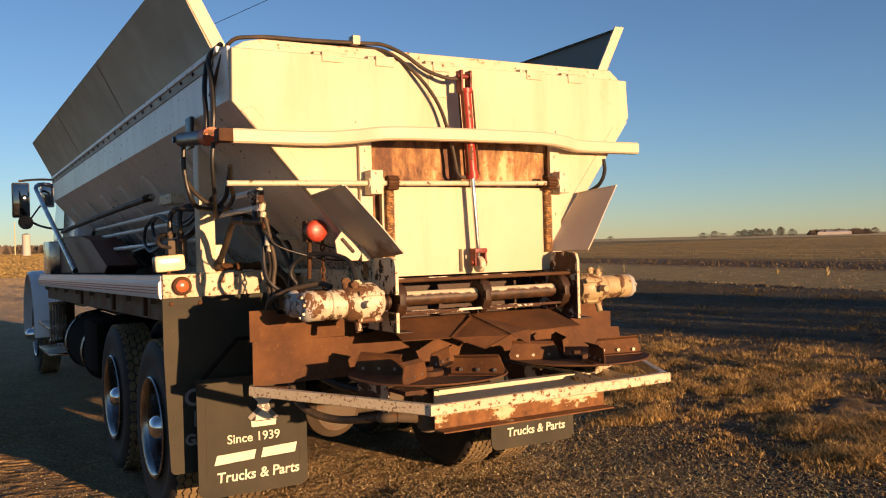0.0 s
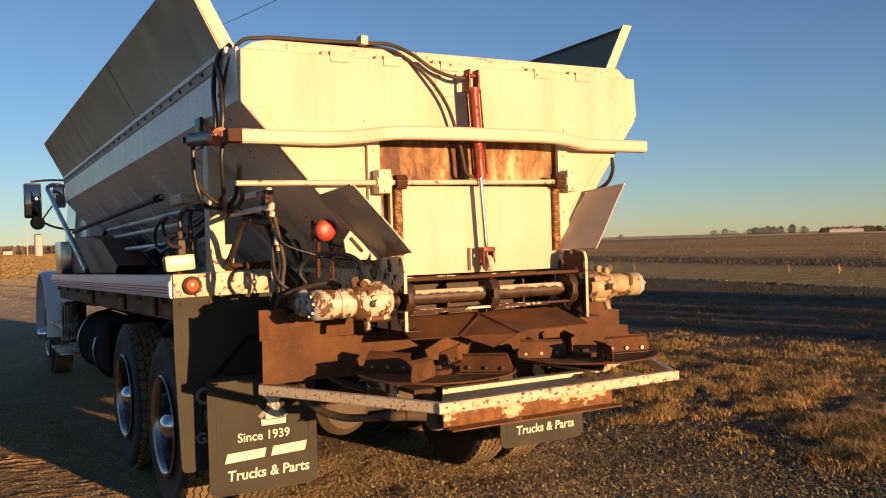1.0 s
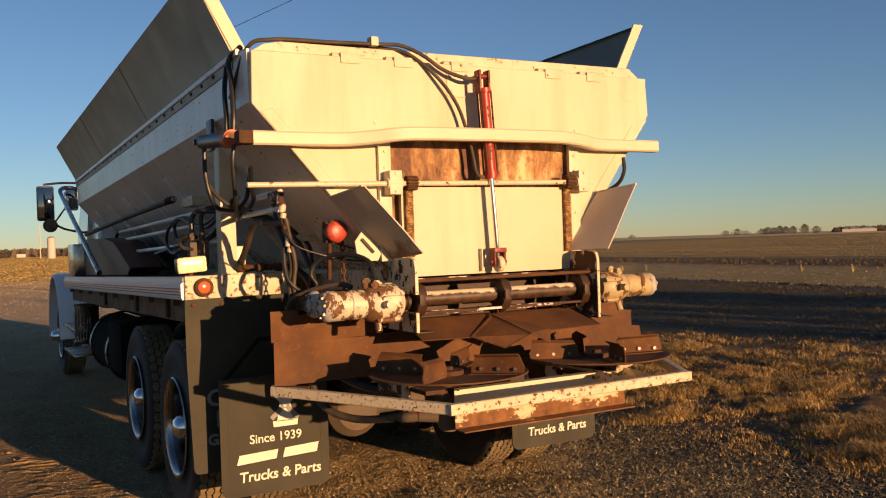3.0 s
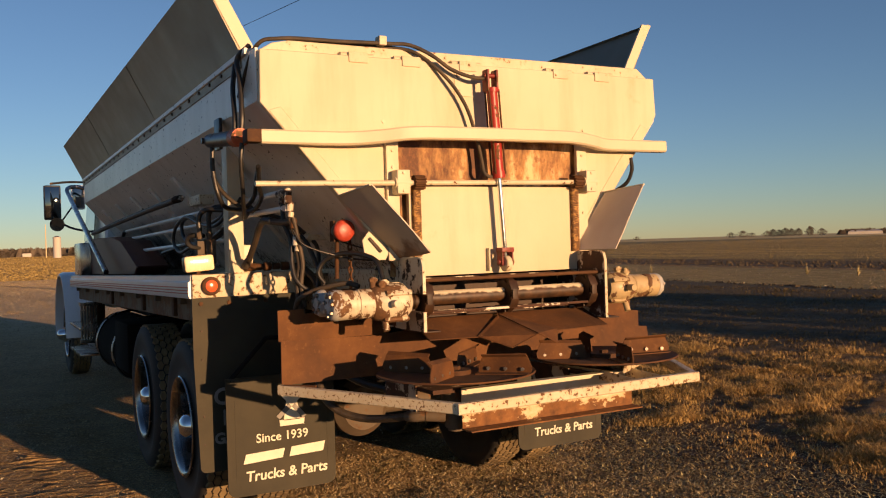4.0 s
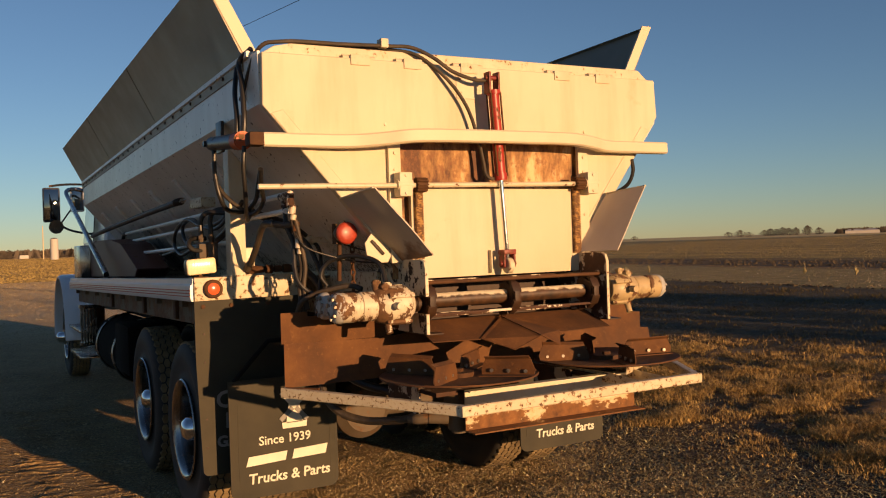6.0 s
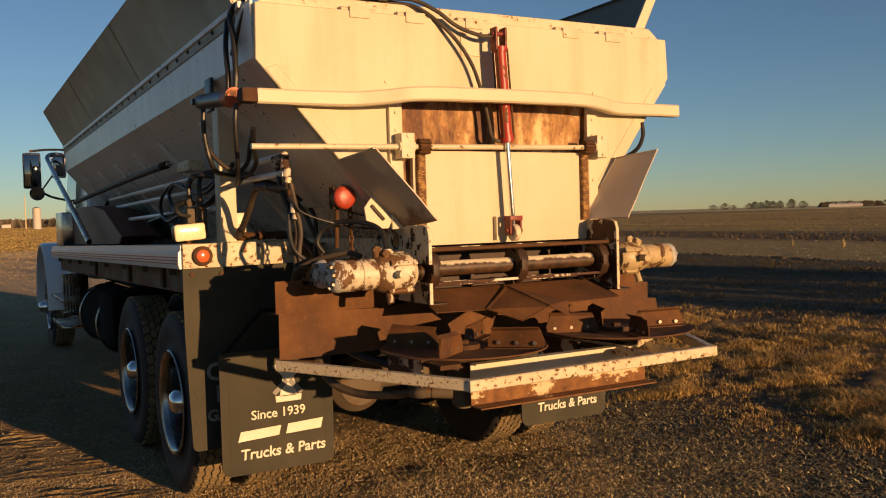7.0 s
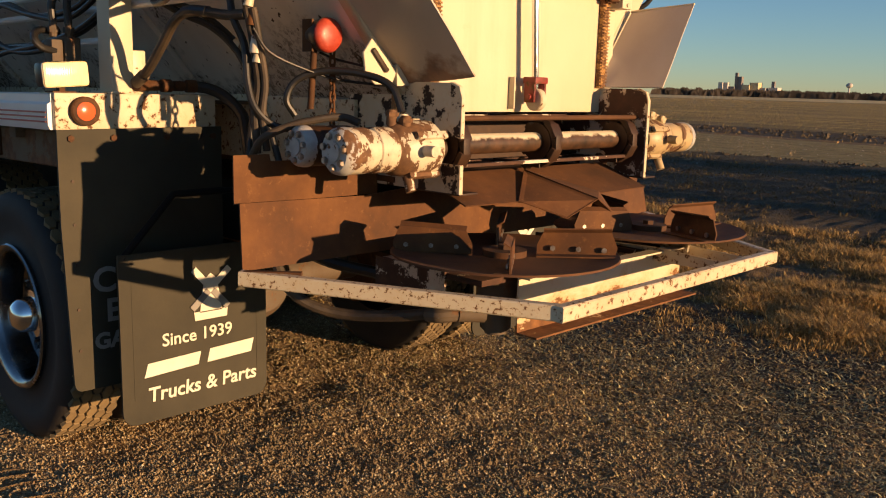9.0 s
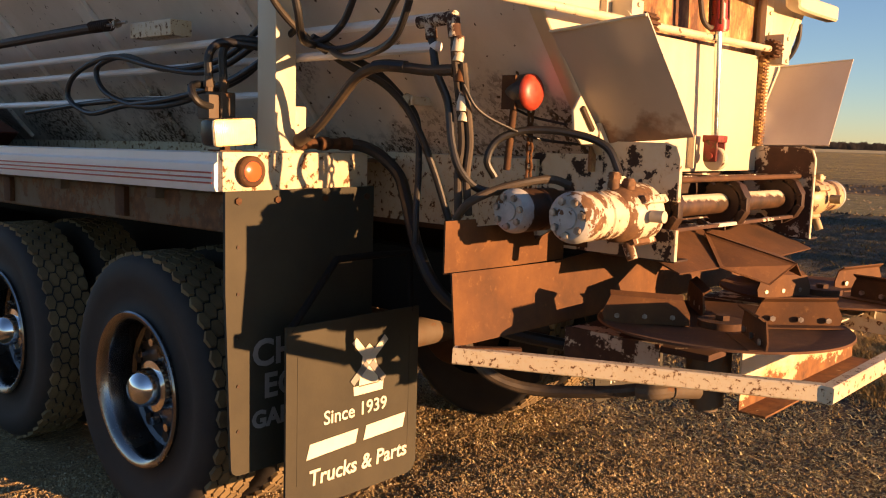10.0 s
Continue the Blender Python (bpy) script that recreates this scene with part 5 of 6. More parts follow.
def flap(x0, x1, z0, z1, y, label, words):
    bm = B()
    plate(bm, rounded(x0, x1, z0, z1, y), 0.010)
    f = part("mud_flap", bm, flap_rubber, bed, label)
    w = x1 - x0
    cx = (x0 + x1) / 2
    yy = y - 0.002
    if words:
        logo(f, cx + 0.055, z0 + 0.372, yy)
        letters("Since 1939", 0.066, (cx - 0.145, yy, z0 + 0.272), f, flap_print, 0.0008)
        # a name in script, given as two slanting bars
        bm = B()
        plate(bm, [(cx - 0.215, yy, z0 + 0.168), (cx - 0.002, yy, z0 + 0.178), (cx + 0.010, yy, z0 + 0.226), (cx - 0.20, yy, z0 + 0.218)], 0.0015)
        part("name_bar", bm, flap_print, f)
        bm = B()
        plate(bm, [(cx + 0.035, yy, z0 + 0.178), (cx + 0.225, yy, z0 + 0.184), (cx + 0.238, yy, z0 + 0.236), (cx + 0.048, yy, z0 + 0.228)], 0.0015)
        part("name_bar", bm, flap_print, f)
        letters("Trucks & Parts", 0.075, (cx - 0.205, yy, z0 + 0.076), f, flap_print, 0.0014, 0.08)
    for x in (x0 + 0.045, x1 - 0.045):
        part("seam", box(B(), x - 0.001, x + 0.001, y - 0.0012, y, z0 + 0.09, z1 - 0.1), flap_rubber, f)
    return f


flap(-1.222, -0.628, 0.285, 0.905, 0.95, "dusty rubber mud flap with pale lettering", True)
flap(0.575, 1.215, 0.285, 0.905, 0.95, "dusty rubber mud flap with pale lettering", True)
bm = B()
pts = [(-0.722, 1.10, 1.33), (-1.345, 1.10, 1.325), (-1.345, 1.10, 1.0), (-1.325, 1.10, 0.43)]
pts += [(-1.295 + 0.03 * math.cos(radians(d)), 1.10, 0.43 + 0.03 * math.sin(radians(d))) for d in range(180, 271, 22)]
pts += [(-0.76, 1.10, 0.40), (-0.722, 1.10, 0.44)]
f0 = part("mud_flap", plate(B(), pts, 0.012), flap_rubber, bed, "black rubber mud flap bolted under the light box")
for x in (-1.30, -1.15, -0.95, -0.76):
    bolt(f0, (x, 1.10, 1.295), (0, -1, 0), 0.012, 0.008, rust_dark)
for z in (1.15, 1.0, 0.86, 0.7, 0.55):
    bolt(f0, (-1.30, 1.10, z), (0, -1, 0), 0.006, 0.004, rust_black)
# mirrored right flap, hidden from view, added against sun under the truck
part("mud_flap", plate(B(), [(-x + 0.0, y, z) for x, y, z in pts][::-1], 0.012), flap_rubber, bed, "black rubber mud flap under the deck")
for word, x0, z0, size in (("CHA", -1.25, 0.755, 0.125), ("EC", -1.205, 0.645, 0.115), ("GAIN", -1.25, 0.548, 0.08)):
    letters(word, size, (x0, 1.093, z0), f0, grey_print, 0.003)
for pts in ([(-1.2, 0.962, 0.89), (-0.99, 0.985, 1.10), (-0.80, 0.985, 1.10)], [(-0.66, 0.962, 0.89), (-0.665, 0.97, 1.10), (-0.80, 0.985, 1.10)], [(0.6, 0.962, 0.89), (0.62, 0.97, 1.10), (0.9, 0.985, 1.10)], [(1.19, 0.962, 0.89), (1.1, 0.97, 1.10), (0.9, 0.985, 1.10)]):
    part("flap_hanger", sweep(B(), pts, circle(0.013, 8)), frame_paint, bed)

# ---- pipes and hoses along the left side ----
def run(name, pts, r, mat_, label="", steps=8, seg=10):
    return part(name, hose(B(), pts, r, seg, steps), mat_, bed, label)


for z0, x, y0, y1, off in ((1.842, -1.02, 0.50, 5.2, 0.0), (1.762, -1.02, 0.52, 5.0, 0.0), (1.64, -1.05, 1.32, 4.7, 0.0)):
    pts = [(x, y, z0 + 0.8 * drop(y)) for y in np.linspace(y0, y1, 5)]
    run("pipe", pts, 0.0145, white_trim, "white steel hydraulic pipe")
    part("pipe_end", hose(B(), [pts[-1], Vector(pts[-1]) + Vector((-0.01, 0.12, -0.03)), Vector(pts[-1]) + Vector((-0.02, 0.4, -0.28))], 0.017), hose_rubber, bed)
bm = B()
rod(bm, (-1.02, 0.60, 1.84), (-1.02, 0.46, 1.845), 0.019), rod(bm, (-1.02, 0.47, 1.845), (-1.02, 0.46, 1.79), 0.019)
rod(bm, (-1.02, 0.56, 1.845), (-1.02, 0.55, 1.79), 0.017)
part("pipe_elbow", bm, cream_peeled, bed)
run("riser_hose", [(-1.02, 0.46, 1.80), (-1.017, 0.46, 1.738), (-0.994, 0.46, 1.626), (-0.975, 0.46, 1.496), (-0.988, 0.46, 1.408), (-0.982, 0.46, 1.281)], 0.0125, hose_dusty, "dusty upright hydraulic hose")
run("riser_hose", [(-1.02, 0.55, 1.80), (-1.023, 0.524, 1.697), (-1.0, 0.498, 1.611), (-1.006, 0.472, 1.495), (-0.993, 0.446, 1.416), (-0.931, 0.42, 1.364), (-0.84, 0.36, 1.36)], 0.012, hose_rubber, "black upright hydraulic hose")
run("riser_hose", [(-1.005, 0.44, 1.72), (-0.985, 0.44, 1.62), (-0.965, 0.44, 1.50), (-0.975, 0.44, 1.40), (-0.96, 0.44, 1.29)], 0.0115, hose_dusty, "dusty upright hydraulic hose")
for x, z, r, h, m in ((-1.018, 1.772, 0.017, 0.022, cream_peeled), (-1.015, 1.735, 0.0155, 0.012, cream_worn), (-1.003, 1.69, 0.0165, 0.022, rust_sheet), (-0.992, 1.615, 0.0165, 0.028, cream_peeled), (-0.985, 1.57, 0.0155, 0.012, cream_worn)):
    part("hose_fitting", rod(B(), (x, 0.452, z - h), (x + 0.005, 0.452, z + h), r, seg=12), m, bed, "worn hose fitting with pale paint")
run("bypass_hose", [(-1.05, 1.09, 1.50), (-1.055, 1.01, 1.535), (-1.05, 0.917, 1.618), (-1.055, 0.826, 1.687), (-1.06, 0.734, 1.714), (-1.055, 0.643, 1.712), (-1.03, 0.551, 1.701), (-1.01, 0.47, 1.702)], 0.0165, hose_dusty, "thick brown return hose")
part("hose_sleeve", hose(B(), [(-1.06, 0.745, 1.715), (-1.059, 0.69, 1.717), (-1.05, 0.62, 1.711)], 0.0185), hose_rubber, bed)
part("hose_end", rod(B(), (-1.05, 1.12, 1.485), (-1.052, 1.05, 1.515), 0.021, seg=12, bevel=0.003), rail_paint, bed)
run("bypass_hose", [(-1.077, 1.02, 1.803), (-0.953, 0.975, 1.731), (-0.857, 0.93, 1.687), (-0.792, 0.885, 1.615), (-0.761, 0.84, 1.523), (-0.728, 0.795, 1.388), (-0.707, 0.75, 1.244), (-0.70, 0.72, 1.15)], 0.0125, hose_rubber, "black hydraulic hose")
run("bypass_hose", [(-1.093, 1.0, 1.813), (-0.987, 0.975, 1.769), (-0.862, 0.95, 1.721), (-0.765, 0.925, 1.642), (-0.714, 0.9, 1.566), (-0.726, 0.875, 1.401), (-0.759, 0.85, 1.273), (-0.77, 0.84, 1.15)], 0.0115, hose_rubber, "black hydraulic hose")
part("hose_tie", rod(B(), (-0.775, 0.91, 1.632), (-0.762, 0.89, 1.622), 0.028, seg=12), cream_worn, bed)
part("hose_bracket", box(B(), -0.78, -0.66, 0.86, 0.872, 1.615, 1.645, 0.004), cream_worn, bed)
run("drop_hose", [(-1.23, 1.05, 1.97), (-1.204, 1.05, 1.915), (-1.164, 1.025, 1.857), (-1.10, 1.0, 1.80)], 0.011, hose_dusty, "dusty hanging hose")
run("drop_hose", [(-1.05, 0.82, 2.0), (-1.057, 0.85, 1.919), (-1.053, 0.9, 1.854), (-1.072, 0.95, 1.808), (-1.093, 1.0, 1.792)], 0.0115, hose_rubber, "black hanging hose")
run("drop_hose", [(-1.15, 0.5, 1.97), (-1.118, 0.6, 1.89), (-1.078, 0.7, 1.831), (-1.077, 0.8, 1.784), (-1.083, 0.9, 1.77), (-1.093, 1.0, 1.792)], 0.0115, hose_rubber, "black hanging hose")
run("bypass_hose", [(-0.80, 1.15, 1.478), (-0.75, 1.12, 1.468), (-0.709, 1.08, 1.438), (-0.68, 1.02, 1.376), (-0.70, 0.96, 1.30), (-0.74, 0.85, 1.12), (-0.72, 0.75, 0.98), (-0.62, 0.6, 0.88), (-0.5, 0.4, 0.84)], 0.022, hose_rubber, "thick black hydraulic hose")
bm = B()
for k, x in enumerate((-0.99, -0.94, -0.89, -0.84)):
    rod(bm, (x, 1.15, 1.478), (x + 0.042, 1.15, 1.478), 0.019 + 0.005 * (k % 2), seg=12, bevel=0.003)
rod(bm, (-1.05, 1.12, 1.478), (-0.99, 1.15, 1.478), 0.022, seg=10)
part("hose_coupling", bm, rust_dark, bed, "rusty hose couplings on the light box")
bm = B()
box(bm, -1.06, -1.0, 1.14, 1.2, 1.45, 1.60, 0.006)
part("valve_block", bm, cream_worn, bed)
run("loop_hose", [(-1.05, 1.15, 1.92), (-1.07, 1.4, 1.78), (-1.09, 1.62, 1.72), (-1.10, 1.95, 1.75), (-1.10, 2.3, 1.80), (-1.10, 2.62, 1.74), (-1.10, 2.7, 1.64), (-1.10, 2.5, 1.57), (-1.10, 2.2, 1.60), (-1.10, 1.8, 1.63), (-1.09, 1.4, 1.70), (-1.07, 1.1, 1.85)], 0.0115, hose_rubber, "looped black hydraulic hose")
run("loop_hose", [(-1.04, 1.2, 1.95), (-1.06, 1.45, 1.80), (-1.08, 1.62, 1.75), (-1.09, 1.9, 1.74), (-1.09, 2.2, 1.80), (-1.10, 2.42, 1.76), (-1.10, 2.36, 1.66), (-1.10, 2.1, 1.60), (-1.09, 1.8, 1.61), (-1.08, 1.5, 1.68), (-1.07, 1.3, 1.75)], 0.0115, hose_rubber, "looped black hydraulic hose")
run("loop_hose", [(-1.04, 1.2, 1.87), (-1.05, 1.27, 1.79), (-1.06, 1.42, 1.70), (-1.09, 1.62, 1.64), (-1.09, 1.9, 1.625), (-1.08, 2.4, 1.62), (-1.08, 3.2, 1.57)], 0.011, hose_rubber, "black hose tied along the pipe")
# control valve next to the post
bm = B()
box(bm, -1.21, -1.15, 1.33, 1.42, 1.50, 1.64, 0.006), box(bm, -1.255, -1.215, 1.33, 1.40, 1.55, 1.63, 0.005)
for x in (-1.235, -1.18):
    rod(bm, (x, 1.36, 1.64), (x, 1.36, 1.70), 0.014, seg=8)
    rod(bm, (x, 1.36, 1.655), (x, 1.36, 1.675), 0.019, seg=6)
part("control_valve", bm, rail_paint, bed, "grey control valve beside the post")
for x, dz in ((-1.235, 0.0), (-1.18, 0.015)):
    run("valve_hose", [(x, 1.36, 1.69), (x, 1.36, 1.76 + dz), (x + 0.03, 1.34, 1.80 + dz), (x + 0.09, 1.3, 1.80 + dz), (x + 0.16, 1.26, 1.79)], 0.014, hose_rubber, "black valve hose")
run("valve_hose", [(-1.24, 1.34, 1.59), (-1.29, 1.33, 1.60), (-1.31, 1.34, 1.63), (-1.28, 1.38, 1.66), (-1.2, 1.4, 1.66)], 0.013, hose_rubber, "black valve hose")
run("motor_hose", [(-0.70, 0.10, 1.42), (-0.705, 0.15, 1.50), (-0.74, 0.25, 1.535), (-0.80, 0.36, 1.54), (-0.86, 0.42, 1.51), (-0.885, 0.44, 1.45), (-0.86, 0.43, 1.40)], 0.0115, hose_rubber, "bent motor hose")
run("motor_hose", [(-0.77, 0.22, 1.385), (-0.806, 0.266, 1.401), (-0.89, 0.312, 1.388), (-0.948, 0.358, 1.366), (-1.0, 0.404, 1.331), (-1.005, 0.45, 1.28)], 0.0125, hose_dusty, "bent motor hose")
run("wire", [(-1.012, 0.43, 1.66), (-0.97, 0.407, 1.591), (-0.857, 0.383, 1.544), (-0.731, 0.36, 1.514), (-0.62, 0.25, 1.50)], 0.0045, hose_rubber, "thin black wire")
run("wire", [(-0.765, 0.43, 1.60), (-0.72, 0.40, 1.58), (-0.69, 0.3, 1.56)], 0.004, hose_rubber, "thin black wire")
# short hanging chain
for k in range(9):
    bm = B()
    z = 1.60 - 0.028 * k
    pts = [(-0.735 + (0.010 * math.cos(a) if k % 2 else 0), 0.40 + (0 if k % 2 else 0.010 * math.cos(a)), z + 0.019 * math.sin(a)) for a in (2 * math.pi * j / 10 for j in range(10))]
    sweep(bm, pts + pts[:1], circle(0.0042, 6))
    part("chain_link", bm, rust_sheet, bed)

# ---- things on the deck ahead ----
bm = B()
plate(bm, [(-1.2, 3.75, 1.40), (-1.2, 3.6, 1.47), (-1.2, 4.4, 1.68), (-1.2, 5.0, 1.73), (-1.2, 6.4, 1.74), (-1.2, 6.4, 1.36)], 0.25, 0.01)
part("guard_box", bm, maroon_paint, bed, "dark red chain guard box")
bm = B()
box(bm, -1.3, -0.95, 6.45, 7.0, 1.345, 1.70, 0.015)
part("tool_box", bm, aluminium, bed, "bright aluminium tool box")
bm = hose(B(), [(-1.16, 2.22, 1.915), (-1.16, 3.4, 1.89), (-1.15, 5.0, 1.85), (-1.15, 6.6, 1.80)], 0.021)
arm = part("tension_arm", bm, rust_black, bed, "long dark tarp arm with an end spring")
bm = B()
pts = [(-1.16 + 0.022 * math.cos(a), 2.17 + 0.0028 * a, 1.915 + 0.022 * math.sin(a)) for a in (0.5 * k for k in range(120))]
sweep(bm, pts, circle(0.0028, 5))
part("spring", bm, rust_black, arm)
bm = rod(B(), (-1.16, 2.05, 1.918), (-1.16, 2.25, 1.914), 0.006, seg=8)
rod(bm, (-1.16, 2.12, 1.917), (-1.16, 2.135, 1.917), 0.018, seg=6)
part("eye_bolt", bm, bolt_steel, arm)
bm = B()
box(bm, -1.13, -1.04, 1.78, 2.08, 1.858, 1.918, 0.005)
part("bracket", bm, cream_bad, bed, "tan steel bracket on the hopper side")
bm = hose(B(), [(-1.02, 7.5, 2.33), (-1.2, 7.6, 2.38), (-1.31, 7.45, 2.34), (-1.31, 7.1, 2.2), (-1.31, 5.6, 1.75), (-1.31, 4.5, 1.42)], 0.024)
part("grab_rail", bm, aluminium, bed, "pale bent tube leaning from cab to deck")
bm = box(B(), -1.335, -1.285, 4.42, 4.52, 1.35, 1.40, 0.004)
part("rail_foot", bm, rust_black, bed)


# ---- loose ground cover ----
def far_at(azimuth, dist):
    x, y = -2.4 + dist * math.sin(radians(azimuth)), -3.5 + dist * math.cos(radians(azimuth))
    return Vector((x, y, height(x, y)))


def edge_line(y):
    return 2.15 + 0.5 * noise.noise(Vector((y * 0.5, 0.0, 4.0))) + 0.28 * noise.noise(Vector((y * 2.1, 1.0, 9.0)))


def stuff(name, verts, faces, material, label, category):
    me = bpy.data.meshes.new(name)
    me.from_pydata(verts, [], faces)
    me.materials.append(material)
    return tagged(new(name, me), label, category, kind="stuff")


rng = random.Random(7)


def stones(count, pick, size, name, material, label):
    v, f = [], []
    for _ in range(count):
        x, y = pick()
        s = size(x, y)
        z = height(x, y)
        a = rng.random() * 6.28
        flat = 0.4 + 0.6 * rng.random()
        b = len(v)
        for k in range(4):
            r = s * (0.7 + 0.6 * rng.random())
            v.append((x + r * math.cos(a + 1.57 * k), y + r * math.sin(a + 1.57 * k), z - s * 0.3 + s * flat * 0.3 * rng.random()))
        v.append((x + 0.2 * s * (rng.random() - 0.5), y + 0.2 * s * (rng.random() - 0.5), z + s * flat * (0.8 + 0.4 * rng.random())))
        for k in range(4):
            f.append((b + k, b + (k + 1) % 4, b + 4))
    return stuff(name, v, f, material, label, "gravel")


def yard():
    while True:
        x, y = rng.uniform(-4.2, 3.4), rng.uniform(-1.6, 7.5)
        if x < edge_line(y) + rng.gauss(-0.2, 0.3) and (y > 5 or rng.random() > 0.45 * max(0.0, x - 0.7)):
            return x, y


def yard_near():
    while True:
        x, y = rng.uniform(-3.2, 2.6), rng.uniform(-1.5, 2.6)
        p = 0.72 + 0.8 * noise.noise(Vector((x * 2.1, y * 2.1, 1.0))) + 0.7 * noise.noise(Vector((x * 7.0, y * 7.0, 6.0)))
        if x < edge_line(y) + rng.gauss(-0.1, 0.25) and rng.random() < p - 0.5 * max(0.0, x - 0.7):
            return x, y


stones(220000, yard_near, lambda x, y: 0.0032 + 0.006 * rng.random() ** 2 + (0.008 * rng.random() if rng.random() < 0.02 else 0), "gravel", stone_mat, "fine tan gravel beside the truck")
stones(70000, yard, lambda x, y: 0.0035 + 0.0045 * rng.random() ** 2 + (0.010 * rng.random() if rng.random() < 0.03 else 0), "gravel", stone_mat, "fine tan gravel on the yard")


def lane_ahead():
    y = 9 + 60 * rng.random() ** 1.4
    return rng.uniform(-10, 3), y


stones(45000, lane_ahead, lambda x, y: 0.006 + 0.0005 * y, "gravel", stone_mat, "loose pale gravel on the lane ahead of the truck")


def tracks():
    """Short lug marks that tyres pressed up beside the truck."""
    v, f = [], []
    for lane in (-2.75, -2.3, -1.9, -1.55):
        y = -0.2
        while y < 6.5:
            y += rng.uniform(0.07, 0.105)
            if rng.random() < 0.18:
                continue
            x0, l = lane + rng.gauss(0, 0.07), rng.uniform(0.16, 0.40)
            a = math.radians(rng.gauss(-14, 7))
            ux, uy, w, h = math.cos(a), math.sin(a), rng.uniform(0.02, 0.032), rng.uniform(0.006, 0.014)
            b = len(v)
            n = 6
            for k in range(n + 1):
                t = (k / n - 0.5) * l
                cx, cy = x0 + ux * t + rng.gauss(0, 0.004), y + uy * t + rng.gauss(0, 0.004)
                z = height(cx, cy)
                hh = h * math.sin(math.pi * (k + 0.4) / (n + 0.8)) * rng.uniform(0.7, 1.2)
                v += [(cx + uy * w, cy - ux * w, z - 0.004), (cx, cy, z + hh), (cx - uy * w, cy + ux * w, z - 0.004)]
            for k in range(n):
                q = b + 3 * k
                f += [(q, q + 3, q + 4, q + 1), (q + 1, q + 4, q + 5, q + 2)]
    return stuff("tyre_marks", v, f, ground_mat, "raised tyre lug marks in the gravel", "tracks")


tracks()


def verge():
    y = rng.uniform(-2.5, 6)
    return edge_line(y) + rng.gauss(0.0, 0.6), y


stones(12000, verge, lambda x, y: 0.005 + 0.016 * rng.random() ** 2, "clods", clod_mat, "dark soil clods along the verge")


def blades(count, pick, name, label, tall, flat=0.0, wide=0.004):
    v, f = [], []
    for _ in range(count):
        x, y, n, big = pick()
        z = height(x, y)
        for _k in range(n):
            a, lean = rng.random() * 6.283, 0.25 + 1.1 * rng.random() + flat
            h = tall * big * (0.4 + 0.8 * rng.random())
            ox, oy = x + rng.gauss(0, 0.03 * big), y + rng.gauss(0, 0.03 * big)
            dx, dy = math.cos(a), math.sin(a)
            w = wide * (0.7 + 0.7 * rng.random()) * (1 + 0.5 * big)
            b = len(v)
            m = math.sin(lean * 0.5)
            v += [(ox - dy * w, oy + dx * w, z - 0.005), (ox + dy * w, oy - dx * w, z - 0.005),
                  (ox + dx * h * 0.5 * m + dy * w * 0.7, oy + dy * h * 0.5 * m - dx * w * 0.7, z + h * 0.62 * max(0.08, math.cos(lean))),
                  (ox + dx * h * 0.5 * m - dy * w * 0.7, oy + dy * h * 0.5 * m + dx * w * 0.7, z + h * 0.62 * max(0.08, math.cos(lean))),
                  (ox + dx * h * math.sin(min(lean, 1.5)), oy + dy * h * math.sin(min(lean, 1.5)), z + h * max(0.06, math.cos(lean)))]
            f += [(b, b + 1, b + 2, b + 3), (b + 3, b + 2, b + 4)]
    return stuff(name, v, f, grass_mat, label, "grass")


def clump_at(x, y):
    return 0.5 + 0.5 * noise.noise(Vector((x * 1.1, y * 1.1, 2.0))) + 0.35 * noise.noise(Vector((x * 4.0, y * 4.0, 5.0)))


def near_grass():
    while True:
        y = rng.uniform(-1.2, 7)
        x = edge_line(y) + 0.15 + abs(rng.gauss(0, 2.3))
        c = clump_at(x, y)
        c *= min(1.0, 0.25 + 0.8 * (x - edge_line(y) - 0.2))
        c *= 0.55 + 0.9 * max(0.0, 0.5 + 1.1 * noise.noise(Vector((x * 0.75, y * 1.5, 8.0))))
        if x < 8 and rng.random() < c ** 3 * 2.2:
            return x, y, 10, 0.35 + 1.1 * c


def far_grass():
    while True:
        x, y = rng.uniform(5, 18.5), rng.uniform(-1, 30)
        c = clump_at(x * 0.6, y * 0.6)
        if x - 0.12 * y < 16.9 and rng.random() < c:
            return x, y, 4, 1.0 + 0.9 * c


blades(31000, near_grass, "dry_grass", "short matted dry grass of the verge", 0.075, 0.3, 0.0021)
blades(22000, far_grass, "rough_grass", "rough dry grass towards the road, shade in its colour", 0.07, 0.6, 0.0035).data.materials[0] = shaded_grass_mat


def litter():
    y = rng.uniform(-2.2, 5)
    x = edge_line(y) + rng.gauss(-0.45, 0.75)
    return x, y, 2, 1.0


blades(26000, litter, "straw_litter", "pale straw and stalk litter on dark soil", 0.06, 0.95, 0.003).data.materials[0] = straw_mat


def roadside():
    y = rng.uniform(2, 60)
    return 27.3 + 0.16 * y + rng.gauss(0, 0.5), y, 3, 1.6


blades(350, roadside, "roadside_weeds", "dry weeds on the far road edge", 0.09, 0.5, 0.006)


